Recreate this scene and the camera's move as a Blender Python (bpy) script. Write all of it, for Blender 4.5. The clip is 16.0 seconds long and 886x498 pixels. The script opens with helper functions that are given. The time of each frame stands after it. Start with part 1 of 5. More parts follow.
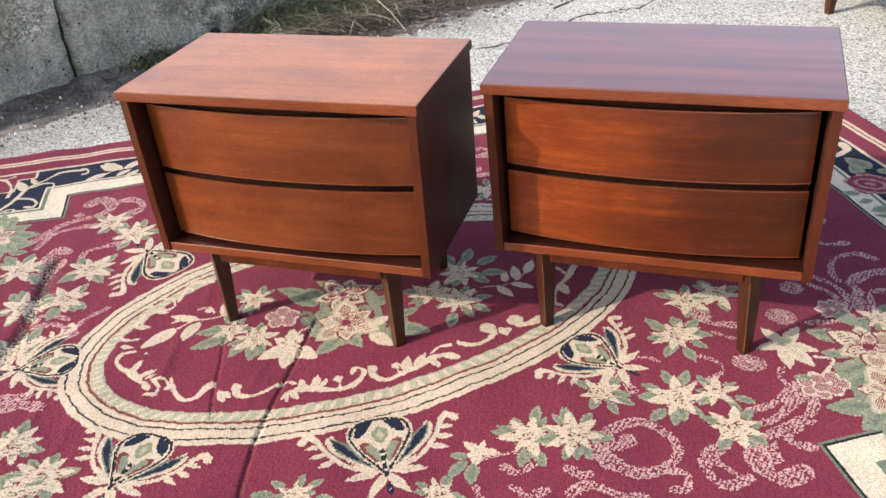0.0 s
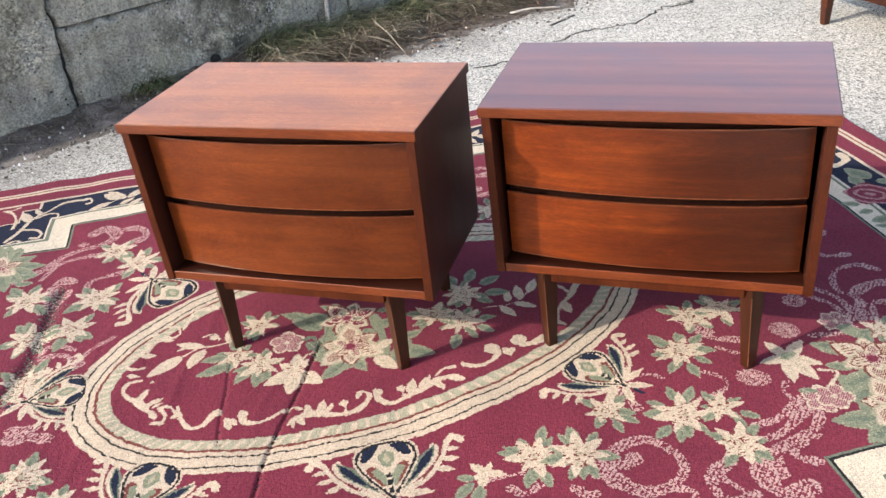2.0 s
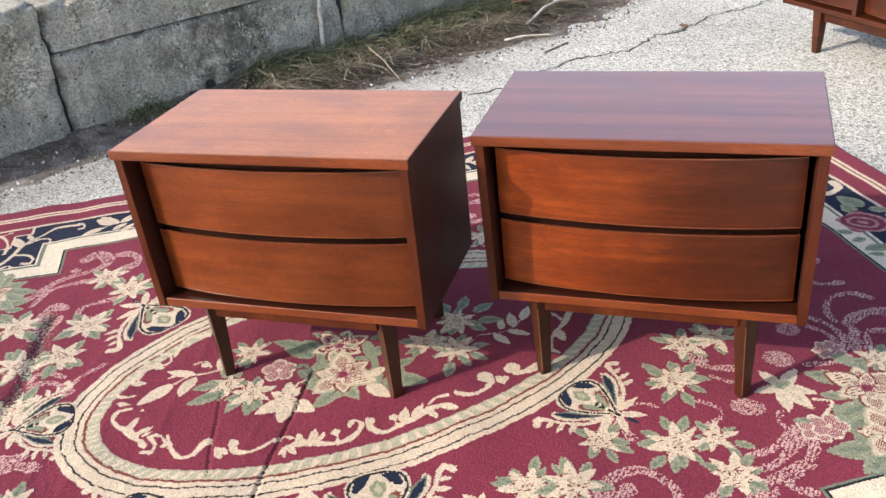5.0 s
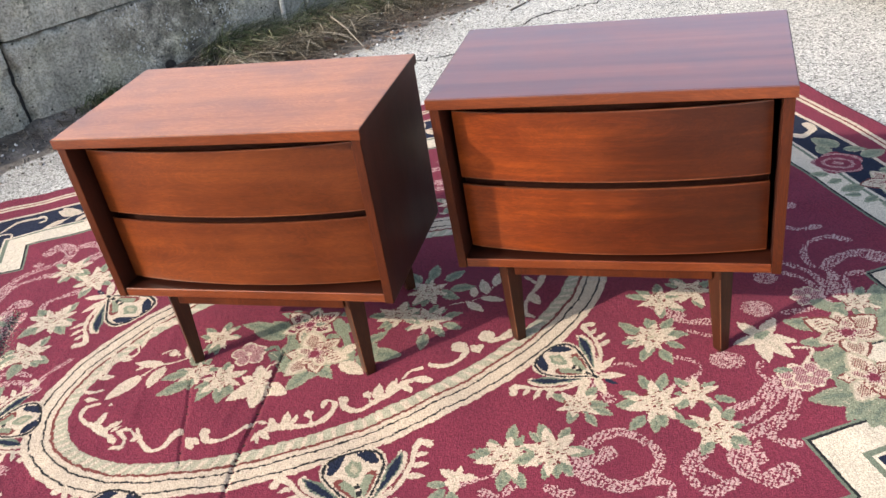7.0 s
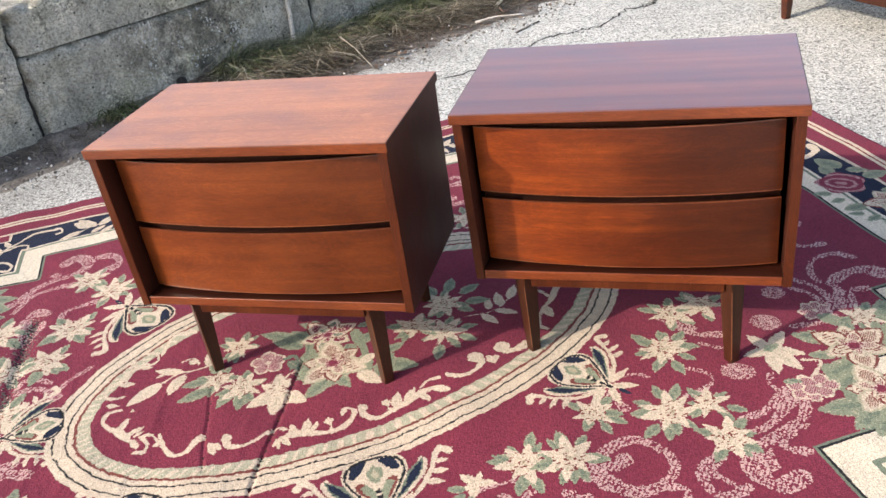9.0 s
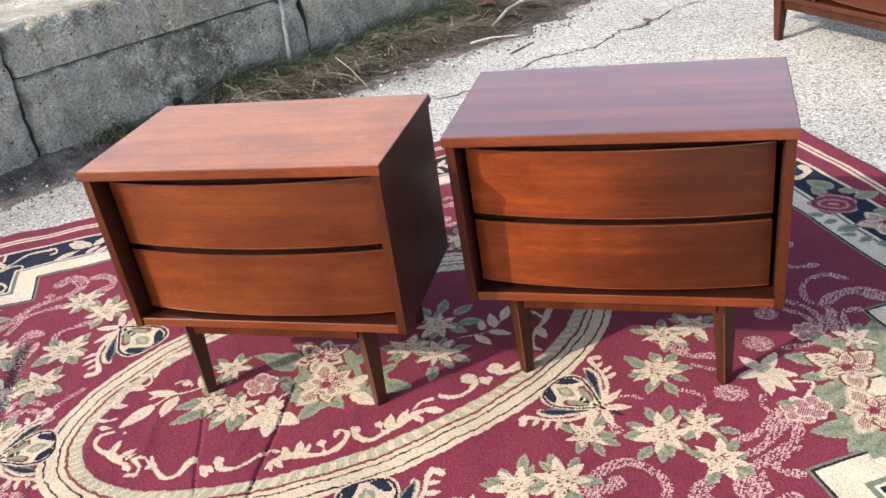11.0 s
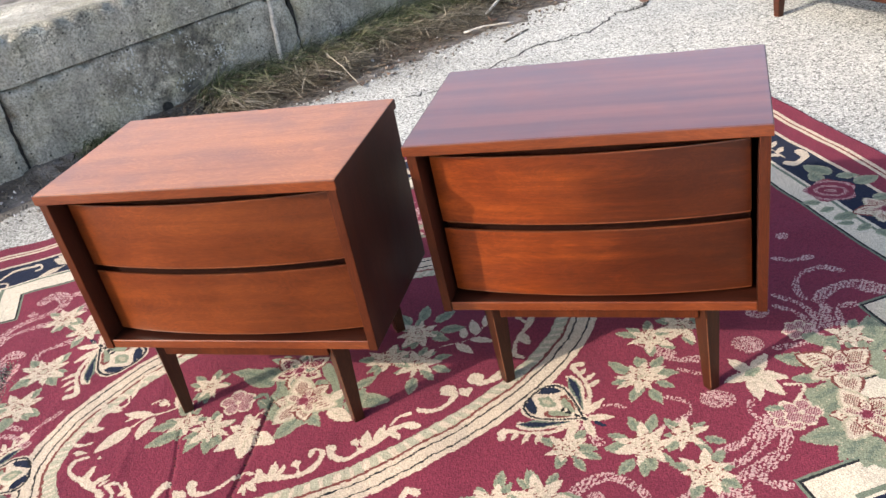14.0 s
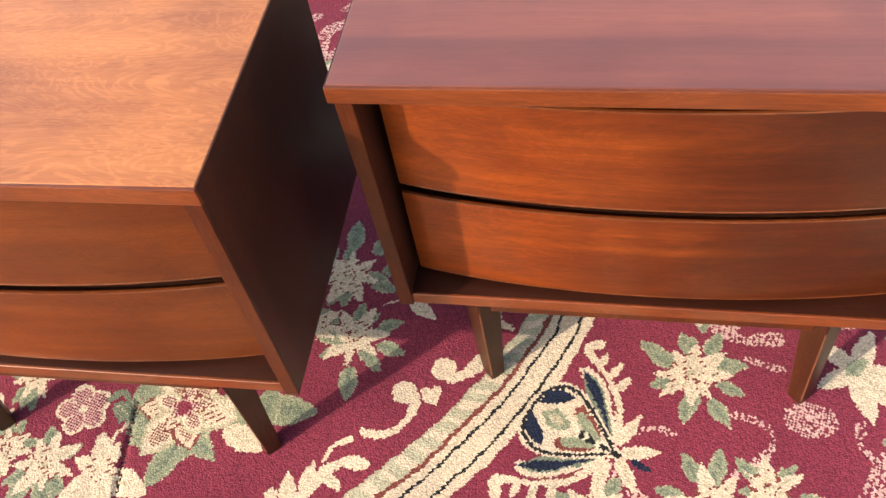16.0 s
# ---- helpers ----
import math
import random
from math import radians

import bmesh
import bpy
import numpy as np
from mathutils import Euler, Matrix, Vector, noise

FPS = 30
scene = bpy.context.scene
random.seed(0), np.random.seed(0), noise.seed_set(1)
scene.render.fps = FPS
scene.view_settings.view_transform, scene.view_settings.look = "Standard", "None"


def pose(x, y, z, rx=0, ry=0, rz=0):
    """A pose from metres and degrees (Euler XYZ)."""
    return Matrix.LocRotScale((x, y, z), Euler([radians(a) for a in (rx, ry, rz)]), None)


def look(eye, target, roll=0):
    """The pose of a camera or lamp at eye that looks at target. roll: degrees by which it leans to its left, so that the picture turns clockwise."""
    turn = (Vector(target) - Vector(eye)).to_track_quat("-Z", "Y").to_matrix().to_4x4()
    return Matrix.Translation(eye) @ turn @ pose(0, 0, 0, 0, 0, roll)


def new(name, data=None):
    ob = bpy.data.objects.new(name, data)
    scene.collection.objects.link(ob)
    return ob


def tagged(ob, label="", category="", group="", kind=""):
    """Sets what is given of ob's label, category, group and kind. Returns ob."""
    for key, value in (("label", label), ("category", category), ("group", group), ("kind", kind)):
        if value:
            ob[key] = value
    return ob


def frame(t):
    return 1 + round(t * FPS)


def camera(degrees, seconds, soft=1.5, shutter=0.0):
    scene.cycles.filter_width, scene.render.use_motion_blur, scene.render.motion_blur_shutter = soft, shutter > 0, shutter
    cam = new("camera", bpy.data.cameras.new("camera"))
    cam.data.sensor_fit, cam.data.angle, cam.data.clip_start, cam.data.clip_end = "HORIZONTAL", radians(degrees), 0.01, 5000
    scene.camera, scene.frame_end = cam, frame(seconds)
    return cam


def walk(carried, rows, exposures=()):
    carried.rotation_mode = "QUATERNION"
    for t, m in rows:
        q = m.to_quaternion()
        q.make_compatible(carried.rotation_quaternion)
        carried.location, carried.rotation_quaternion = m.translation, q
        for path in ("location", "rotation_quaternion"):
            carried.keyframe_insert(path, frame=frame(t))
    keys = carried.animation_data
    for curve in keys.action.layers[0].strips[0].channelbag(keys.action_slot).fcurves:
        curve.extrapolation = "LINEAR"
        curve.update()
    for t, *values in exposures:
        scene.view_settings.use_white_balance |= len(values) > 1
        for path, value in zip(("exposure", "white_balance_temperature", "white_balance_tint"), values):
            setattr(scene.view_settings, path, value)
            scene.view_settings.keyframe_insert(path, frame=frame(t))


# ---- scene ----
cam = camera(54.1, 16.0)
PATH = [
    (0, (0.158, 0.137, 1.152), (-0.511, 1.695, 0.091), -4.4),
    (0.5, (0.158, 0.137, 1.166), (-0.521, 1.7, 0.117), -4.5),
    (1, (0.159, 0.138, 1.166), (-0.525, 1.704, 0.127), -5.1),
    (1.5, (0.165, 0.14, 1.161), (-0.516, 1.706, 0.12), -5.7),
    (2, (0.166, 0.139, 1.169), (-0.518, 1.711, 0.139), -6.0),
    (2.5, (0.164, 0.137, 1.169), (-0.526, 1.716, 0.154), -6.0),
    (3, (0.165, 0.139, 1.168), (-0.529, 1.724, 0.165), -5.9),
    (3.5, (0.17, 0.139, 1.167), (-0.524, 1.737, 0.185), -5.4),
    (4, (0.165, 0.142, 1.174), (-0.523, 1.747, 0.198), -5.4),
    (6.3, (0.175, 0.188, 1.161), (-0.475, 1.77, 0.124), -6.7),
    (6.5, (0.184, 0.205, 1.147), (-0.471, 1.778, 0.101), -7.6),
    (7, (0.196, 0.21, 1.145), (-0.455, 1.782, 0.093), -9.1),
    (7.5, (0.191, 0.174, 1.156), (-0.447, 1.762, 0.122), -8.5),
    (8, (0.168, 0.153, 1.16), (-0.475, 1.751, 0.144), -8.1),
    (8.5, (0.16, 0.144, 1.16), (-0.484, 1.746, 0.152), -8.1),
    (9, (0.161, 0.146, 1.158), (-0.476, 1.75, 0.147), -8.1),
    (9.5, (0.161, 0.146, 1.16), (-0.476, 1.755, 0.158), -8.1),
    (10, (0.164, 0.149, 1.162), (-0.468, 1.767, 0.17), -7.8),
    (12.5, (0.179, 0.149, 1.169), (-0.456, 1.78, 0.202), -8.3),
    (13, (0.185, 0.166, 1.167), (-0.448, 1.797, 0.198), -7.8),
    (13.5, (0.208, 0.215, 1.169), (-0.428, 1.843, 0.198), -8.2),
    (14, (0.249, 0.258, 1.165), (-0.435, 1.849, 0.164), -11.1),
    (14.3, (0.234, 0.320, 1.166), (-0.431, 1.898, 0.135), -12.2),
    (14.5, (0.191, 0.38, 1.169), (-0.414, 1.946, 0.081), -11.9),
    (15, (0.014, 0.593, 1.156), (-0.458, 2.099, -0.073), -10.6),
    (15.5, (-0.064, 0.775, 1.148), (-0.504, 2.145, -0.24), -11.6),
    (16, (-0.077, 1.016, 1.075), (-0.484, 2.178, -0.502), -10.1),
]
# the picture brightens and warms as the dark tops fill it at the end
LIGHTING = [(0, 1.22, 6850, 11.5), (6.3, 1.24, 6850, 11.5), (14.5, 1.29, 6850, 11.5), (15, 1.20, 7100, 11.5), (15.5, 1.30, 7400, 11.5), (16, 1.49, 7800, 11.5)]
walk(cam, [(t, look(eye, target, roll)) for t, eye, target, roll in PATH], LIGHTING)

# ---- world, sun ----
SUN_AZ, SUN_EL = 45.0, 30.5      # the way the light travels, from +x towards +y, and its height
world = bpy.data.worlds.new("world")
scene.world = world
world.use_nodes = True
wn = world.node_tree
sky = wn.nodes.new("ShaderNodeTexSky")
sky.sky_type = 'NISHITA'
sky.sun_disc = False
sky.sun_elevation = radians(SUN_EL)
sky.sun_rotation = radians(270.0 - SUN_AZ)
sky.air_density, sky.dust_density, sky.ozone_density = 1.0, 2.0, 1.0
wn.links.new(sky.outputs[0], wn.nodes["Background"].inputs[0])
wn.nodes["Background"].inputs[1].default_value = 0.15
sun_data = bpy.data.lights.new("sun", 'SUN')
sun_data.energy, sun_data.angle, sun_data.color = 2.05, radians(0.9), (1.0, 0.945, 0.875)
sun = new("sun", sun_data)
sun.matrix_world = look((-8 * math.cos(radians(SUN_AZ)), -8 * math.sin(radians(SUN_AZ)), 8 * math.tan(radians(SUN_EL))), (0, 0, 0))


# ---- materials ----
def mat(name, colour, rough=0.6, metal=0.0):
    m = bpy.data.materials.new(name)
    m.use_nodes = True
    b = m.node_tree.nodes["Principled BSDF"]
    b.inputs["Base Color"].default_value = (*colour, 1)
    b.inputs["Roughness"].default_value = rough
    b.inputs["Metallic"].default_value = metal
    return m, m.node_tree, b


def node(nt, kind, **values):
    n = nt.nodes.new(kind)
    for k, v in values.items():
        n.inputs[k].default_value = v
    return n


def ramp(nt, fac, stops):
    r = nt.nodes.new("ShaderNodeValToRGB")
    nt.links.new(fac, r.inputs[0])
    els = r.color_ramp.elements
    while len(els) < len(stops):
        els.new(0.5)
    for e, (p, c) in zip(els, stops):
        e.position, e.color = p, (*c, 1)
    return r.outputs[0]


def coords(nt, scale=(1, 1, 1), which="Object"):
    tc = nt.nodes.new("ShaderNodeTexCoord")
    mp = nt.nodes.new("ShaderNodeMapping")
    mp.inputs["Scale"].default_value = scale
    nt.links.new(tc.outputs[which], mp.inputs[0])
    return mp.outputs[0]


def noise_tex(nt, vec, scale, detail=4.0, rough=0.55, distortion=0.0):
    n = node(nt, "ShaderNodeTexNoise", Scale=scale, Detail=detail, Roughness=rough, Distortion=distortion)
    nt.links.new(vec, n.inputs["Vector"])
    return n.outputs["Fac"]


def mix(nt, fac, a, b, blend="MIX"):
    m = nt.nodes.new("ShaderNodeMix")
    m.data_type, m.blend_type = "RGBA", blend
    for sock, v in ((m.inputs[0], fac), (m.inputs[6], a), (m.inputs[7], b)):
        if hasattr(v, "links"):
            nt.links.new(v, sock)
        elif isinstance(v, tuple):
            sock.default_value = (*v, 1)
        else:
            sock.default_value = v
    return m.outputs[2]


def bump(nt, b, height, strength, distance):
    n = node(nt, "ShaderNodeBump", Strength=abs(strength), Distance=distance)
    n.invert = strength < 0
    nt.links.new(height, n.inputs["Height"])
    nt.links.new(n.outputs[0], b.inputs["Normal"])


def wood(name, dark, mid, light, rough=0.3, coat=0.3, axis=0, lacquer=1.5, tone=(), seed=0.0, vivid=1.0, rings_share=0.26, bands=0.0, gloss=0.5, mottle=0.7, relief=0.05):
    """Lacquered wood with its grain along one axis. tone: (from, to, factor), shading painted into the colour, growing
    along x.
    rings_share: how far the growth rings show; bands: how far broad stripes along the grain show."""
    m, nt, b = mat(name, mid, rough)

    def stretch(along_grain, across):
        v = [across] * 3
        v[axis] = along_grain
        mp = coords(nt, tuple(v))
        mp.node.inputs["Location"].default_value = (seed, seed * 1.7, seed * 0.6)
        return mp

    fine = noise_tex(nt, stretch(26.0, 520.0), 1.0, 4.0, 0.65)
    pores = noise_tex(nt, stretch(55.0, 700.0), 1.0, 2.0)
    streak = noise_tex(nt, stretch(1.0, 30.0), 1.0, 6.0 if vivid > 0.5 else 4.0, 0.66, 0.5 if vivid > 0.5 else 0.2)
    figure = noise_tex(nt, stretch(3.2, 13.0), 1.0, 3.0, 0.55, 3.2)
    rings = nt.nodes.new("ShaderNodeMath")
    rings.operation = 'SINE'
    grow = nt.nodes.new("ShaderNodeMath")
    grow.operation = 'MULTIPLY'
    grow.inputs[1].default_value = 75.0
    nt.links.new(figure, grow.inputs[0])
    nt.links.new(grow.outputs[0], rings.inputs[0])
    blotch = noise_tex(nt, stretch(7.0, 11.0), 1.0, 4.0)
    col = ramp(nt, streak, ((0.5 - 0.2 / vivid, dark), (0.5, mid), (0.5 + 0.2 / vivid, light)))
    col = mix(nt, rings_share * vivid, col, ramp(nt, rings.outputs[0], ((0.0, dark), (0.5, mid), (1.0, light))))
    col = mix(nt, 0.5 * vivid if vivid > 0.5 else 0.3, col, ramp(nt, fine, ((0.34, (0.66, 0.62, 0.60)), (0.6, (1.1, 1.1, 1.1)))), "MULTIPLY")
    if vivid > 0.5:
        col = mix(nt, 0.6 * vivid, col, ramp(nt, pores, ((0.28, (0.45, 0.38, 0.38)), (0.40, (1, 1, 1)))), "MULTIPLY")
    col = mix(nt, mottle, col, ramp(nt, blotch, ((0.30, (0.60, 0.55, 0.58)), (0.58, (1.1, 1.1, 1.1)))), "MULTIPLY")
    if bands:
        stripe = noise_tex(nt, stretch(0.45, 17.0), 1.0, 2.0, 0.4)
        col = mix(nt, bands, col, ramp(nt, stripe, ((0.34, (0.58, 0.54, 0.62)), (0.48, (0.97, 0.95, 0.98)), (0.62, (1.2, 1.22, 1.16)))), "MULTIPLY")
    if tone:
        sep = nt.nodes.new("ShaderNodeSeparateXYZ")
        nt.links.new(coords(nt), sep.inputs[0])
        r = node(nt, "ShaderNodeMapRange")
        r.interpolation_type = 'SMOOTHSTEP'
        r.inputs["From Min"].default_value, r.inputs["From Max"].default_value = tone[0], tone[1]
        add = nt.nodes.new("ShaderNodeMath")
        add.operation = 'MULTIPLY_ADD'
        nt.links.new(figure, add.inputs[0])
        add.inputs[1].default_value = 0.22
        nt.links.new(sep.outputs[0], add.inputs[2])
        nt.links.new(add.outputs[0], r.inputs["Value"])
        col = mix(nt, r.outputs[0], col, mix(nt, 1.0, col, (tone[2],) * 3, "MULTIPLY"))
    nt.links.new(col, b.inputs["Base Color"])
    r = node(nt, "ShaderNodeMapRange")
    r.inputs["To Min"].default_value, r.inputs["To Max"].default_value = rough - 0.06, rough + 0.12
    nt.links.new(blotch, r.inputs["Value"])
    nt.links.new(r.outputs[0], b.inputs["Roughness"])
    b.inputs["Specular IOR Level"].default_value = gloss
    b.inputs["Coat IOR"].default_value = lacquer
    b.inputs["Coat Weight"].default_value, b.inputs["Coat Roughness"].default_value = coat, 0.16
    if relief:
        bump(nt, b, fine, relief, 0.0006)
    return m


# drawer fronts: tone paints shading into the veneer, darker towards the right
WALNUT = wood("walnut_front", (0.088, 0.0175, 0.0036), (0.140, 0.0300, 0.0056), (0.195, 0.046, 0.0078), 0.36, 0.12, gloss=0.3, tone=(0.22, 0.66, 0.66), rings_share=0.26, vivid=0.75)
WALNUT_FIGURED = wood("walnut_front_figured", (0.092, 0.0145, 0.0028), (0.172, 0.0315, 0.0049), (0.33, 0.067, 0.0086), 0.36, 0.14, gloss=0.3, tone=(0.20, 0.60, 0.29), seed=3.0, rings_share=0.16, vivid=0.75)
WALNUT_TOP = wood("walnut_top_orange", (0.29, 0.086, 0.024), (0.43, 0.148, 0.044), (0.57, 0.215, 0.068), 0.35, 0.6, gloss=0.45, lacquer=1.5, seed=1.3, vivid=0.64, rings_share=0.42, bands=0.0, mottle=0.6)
WALNUT_TOP_DARK = wood("walnut_top_dark", (0.135, 0.033, 0.016), (0.19, 0.050, 0.024), (0.27, 0.080, 0.036), 0.34, 1.0, gloss=0.6, lacquer=1.65, relief=0.0, mottle=0.5, seed=5.1, vivid=0.5, rings_share=0.06, bands=0.75)
WALNUT_EDGE = wood("walnut_edge", (0.092, 0.0185, 0.0042), (0.138, 0.030, 0.0068), (0.185, 0.044, 0.010), 0.34, 0.5, gloss=0.3, seed=6.0)
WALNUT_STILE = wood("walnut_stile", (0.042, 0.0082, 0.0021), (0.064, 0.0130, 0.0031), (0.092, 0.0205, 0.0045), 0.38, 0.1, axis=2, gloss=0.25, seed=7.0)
# sides and side edges: their shade is painted in as darker walnut
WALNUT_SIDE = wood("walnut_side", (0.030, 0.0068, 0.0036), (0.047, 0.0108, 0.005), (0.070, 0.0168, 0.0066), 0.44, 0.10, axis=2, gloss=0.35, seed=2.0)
# bottom panels: shade below the drawers, painted into the wood colour
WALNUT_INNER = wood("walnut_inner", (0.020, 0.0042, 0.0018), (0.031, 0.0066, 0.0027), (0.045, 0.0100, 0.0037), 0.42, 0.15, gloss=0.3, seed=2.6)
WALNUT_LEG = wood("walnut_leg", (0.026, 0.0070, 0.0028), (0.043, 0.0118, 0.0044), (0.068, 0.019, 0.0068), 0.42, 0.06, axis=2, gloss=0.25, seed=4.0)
# insides and finger pulls: the gaps' shade painted as near-black wood
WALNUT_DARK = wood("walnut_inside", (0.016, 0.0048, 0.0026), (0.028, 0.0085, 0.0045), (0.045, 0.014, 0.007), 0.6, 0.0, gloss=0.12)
# drawer edges: the bright line of a highlight, painted as paler wood
WALNUT_GLINT = wood("walnut_lip", (0.07, 0.016, 0.004), (0.13, 0.034, 0.010), (0.25, 0.085, 0.030), 0.28, 0.8)
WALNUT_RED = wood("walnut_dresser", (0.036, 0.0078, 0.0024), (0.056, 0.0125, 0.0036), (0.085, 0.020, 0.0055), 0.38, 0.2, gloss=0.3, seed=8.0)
WORN_EDGE = wood("worn_edge", (0.10, 0.032, 0.012), (0.15, 0.050, 0.019), (0.21, 0.075, 0.03), 0.5, 0.0, axis=2)


def asphalt_material():
    m, nt, b = mat("old_asphalt", (0.4, 0.4, 0.38), 0.9)
    v = coords(nt)
    vor = node(nt, "ShaderNodeTexVoronoi", Scale=165.0)
    nt.links.new(v, vor.inputs["Vector"])
    sep = nt.nodes.new("ShaderNodeSeparateColor")
    nt.links.new(vor.outputs["Color"], sep.inputs[0])
    stone = ramp(nt, sep.outputs[0], ((0.0, (0.12, 0.116, 0.104)), (0.13, (0.30, 0.292, 0.262)), (0.22, (0.52, 0.51, 0.46)), (0.55, (0.66, 0.65, 0.585)), (1.0, (0.88, 0.865, 0.79))))
    edge = ramp(nt, vor.outputs["Distance"], ((0.3, (1, 1, 1)), (0.75, (0.42, 0.42, 0.42))))
    stone = mix(nt, 0.8, stone, edge, "MULTIPLY")
    blot = ramp(nt, noise_tex(nt, v, 1.3, 6.0, 0.6), ((0.3, (0.78, 0.78, 0.78)), (0.6, (1.0, 1.0, 1.0))))
    col = mix(nt, 1.0, stone, blot, "MULTIPLY")
    # washed-out soil over the asphalt beside the wall
    dist = nt.nodes.new("ShaderNodeVectorMath")
    dist.operation = 'DOT_PRODUCT'
    nt.links.new(v, dist.inputs[0])
    dist.inputs[1].default_value = (0.87412, -0.48571, 0)
    off = nt.nodes.new("ShaderNodeMath")
    off.operation = 'MULTIPLY_ADD'
    nt.links.new(noise_tex(nt, v, 2.3, 6.0, 0.65), off.inputs[0])
    off.inputs[1].default_value = 0.9
    nt.links.new(dist.outputs["Value"], off.inputs[2])
    film = node(nt, "ShaderNodeMapRange")
    film.interpolation_type = 'SMOOTHSTEP'
    film.inputs["From Min"].default_value, film.inputs["From Max"].default_value = -3.362 + 1.25, -3.362 + 0.85
    film.inputs["To Max"].default_value = 0.75
    nt.links.new(off.outputs[0], film.inputs["Value"])
    col = mix(nt, film.outputs[0], col, mix(nt, 0.55, col, (0.10, 0.085, 0.07)))
    nt.links.new(col, b.inputs["Base Color"])
    bump(nt, b, vor.outputs["Distance"], 0.6, 0.003)
    return m


def concrete_material(name, light=1.0, relief=1.0, stain_at=(), rotten=0.45):
    """Old cast concrete. stain_at: (x, z, radius) of a damp, dark, pitted patch on the face; rotten: how much of it has lost its skin
    and shows pale stones."""
    m, nt, b = mat(name, (0.35, 0.35, 0.33), 0.92)
    v = coords(nt)
    k = lambda c: tuple(x * light for x in c)
    big = ramp(nt, noise_tex(nt, v, 3.1, 7.0, 0.68), ((0.30, k((0.225, 0.205, 0.171))), (0.5, k((0.41, 0.376, 0.314))), (0.68, k((0.615, 0.572, 0.49)))))
    streaks = ramp(nt, noise_tex(nt, coords(nt, (7.0, 7.0, 1.4)), 1.6, 5.0, 0.65, 0.6), ((0.42, (1, 1, 1)), (0.66, (0.58, 0.59, 0.59))))
    moss = ramp(nt, noise_tex(nt, v, 4.7, 5.0, 0.65), ((0.46, (1, 1, 1)), (0.68, (0.86, 0.86, 0.74))))
    fleck = noise_tex(nt, v, 115.0, 6.0, 0.8)
    pits = node(nt, "ShaderNodeTexVoronoi", Scale=46.0)
    nt.links.new(v, pits.inputs["Vector"])
    pick = nt.nodes.new("ShaderNodeSeparateColor")
    nt.links.new(pits.outputs["Color"], pick.inputs[0])
    grit = node(nt, "ShaderNodeTexVoronoi", Scale=125.0)
    nt.links.new(v, grit.inputs["Vector"])
    sep = nt.nodes.new("ShaderNodeSeparateColor")
    nt.links.new(grit.outputs["Color"], sep.inputs[0])
    col = mix(nt, 0.8, big, streaks, "MULTIPLY")
    col = mix(nt, 0.85, col, moss, "MULTIPLY")
    if stain_at:
        pos = nt.nodes.new("ShaderNodeVectorMath")
        pos.operation = 'DISTANCE'
        warp = mix(nt, 0.22, v, node(nt, "ShaderNodeTexNoise", Scale=4.0, Detail=5.0).outputs["Color"])
        nt.links.new(warp, pos.inputs[0])
        pos.inputs[1].default_value = (stain_at[0] * 0.78 + 0.11, 0.11, stain_at[1] * 0.78 + 0.11)
        r = node(nt, "ShaderNodeMapRange")
        r.interpolation_type = 'SMOOTHSTEP'
        r.inputs["From Min"].default_value, r.inputs["From Max"].default_value = stain_at[2], stain_at[2] * 0.35
        nt.links.new(pos.outputs["Value"], r.inputs["Value"])
        blots = ramp(nt, noise_tex(nt, v, 13.0, 6.0, 0.7, 0.5), ((0.38, (0.26, 0.26, 0.26)), (0.50, (0.52, 0.51, 0.49)), (0.64, (1.1, 1.09, 1.06))))
        wet = mix(nt, 1.0, col, blots, "MULTIPLY")
        chips = nt.nodes.new("ShaderNodeMath")
        chips.operation = 'MULTIPLY'
        nt.links.new(sep.outputs[1], chips.inputs[0])
        nt.links.new(noise_tex(nt, v, 9.0, 3.0), chips.inputs[1])
        wet = mix(nt, ramp(nt, chips.outputs[0], ((0.46, (0, 0, 0)), (0.50, (1, 1, 1)))), wet, (0.50, 0.49, 0.46))
        col = mix(nt, r.outputs[0], col, wet)
    # where the skin has weathered off: pale stones in dark mortar
    bare = ramp(nt, noise_tex(nt, v, 5.5, 6.0, 0.7, 0.4), ((0.62 - rotten * 0.2, (0, 0, 0)), (0.70 - rotten * 0.2, (1, 1, 1))))
    stones = mix(nt, 1.0, col, ramp(nt, sep.outputs[0], ((0.0, (0.45, 0.45, 0.46)), (0.5, (0.95, 0.95, 0.95)), (1.0, (1.65, 1.65, 1.65)))), "MULTIPLY")
    col = mix(nt, bare, col, stones)
    col = mix(nt, 0.9, col, ramp(nt, fleck, ((0.39, (0.42, 0.41, 0.39)), (0.48, (0.95, 0.95, 0.94)), (0.59, (1.45, 1.45, 1.42)))), "MULTIPLY")
    # blow-holes, a few large and dark
    hole = nt.nodes.new("ShaderNodeMath")
    hole.operation = 'MULTIPLY_ADD'
    nt.links.new(pick.outputs[0], hole.inputs[0])
    hole.inputs[1].default_value = 0.42
    nt.links.new(pits.outputs["Distance"], hole.inputs[2])
    dark = ramp(nt, hole.outputs[0], ((0.19, (0.07, 0.07, 0.07)), (0.26, (1, 1, 1))))
    col = mix(nt, 1.0, col, dark, "MULTIPLY")
    nt.links.new(col, b.inputs["Base Color"])
    height = mix(nt, 0.5, mix(nt, 0.5, fleck, dark), mix(nt, bare, (0.5, 0.5, 0.5), sep.outputs[0]))
    bump(nt, b, height, 0.9 * relief, 0.014)
    return m


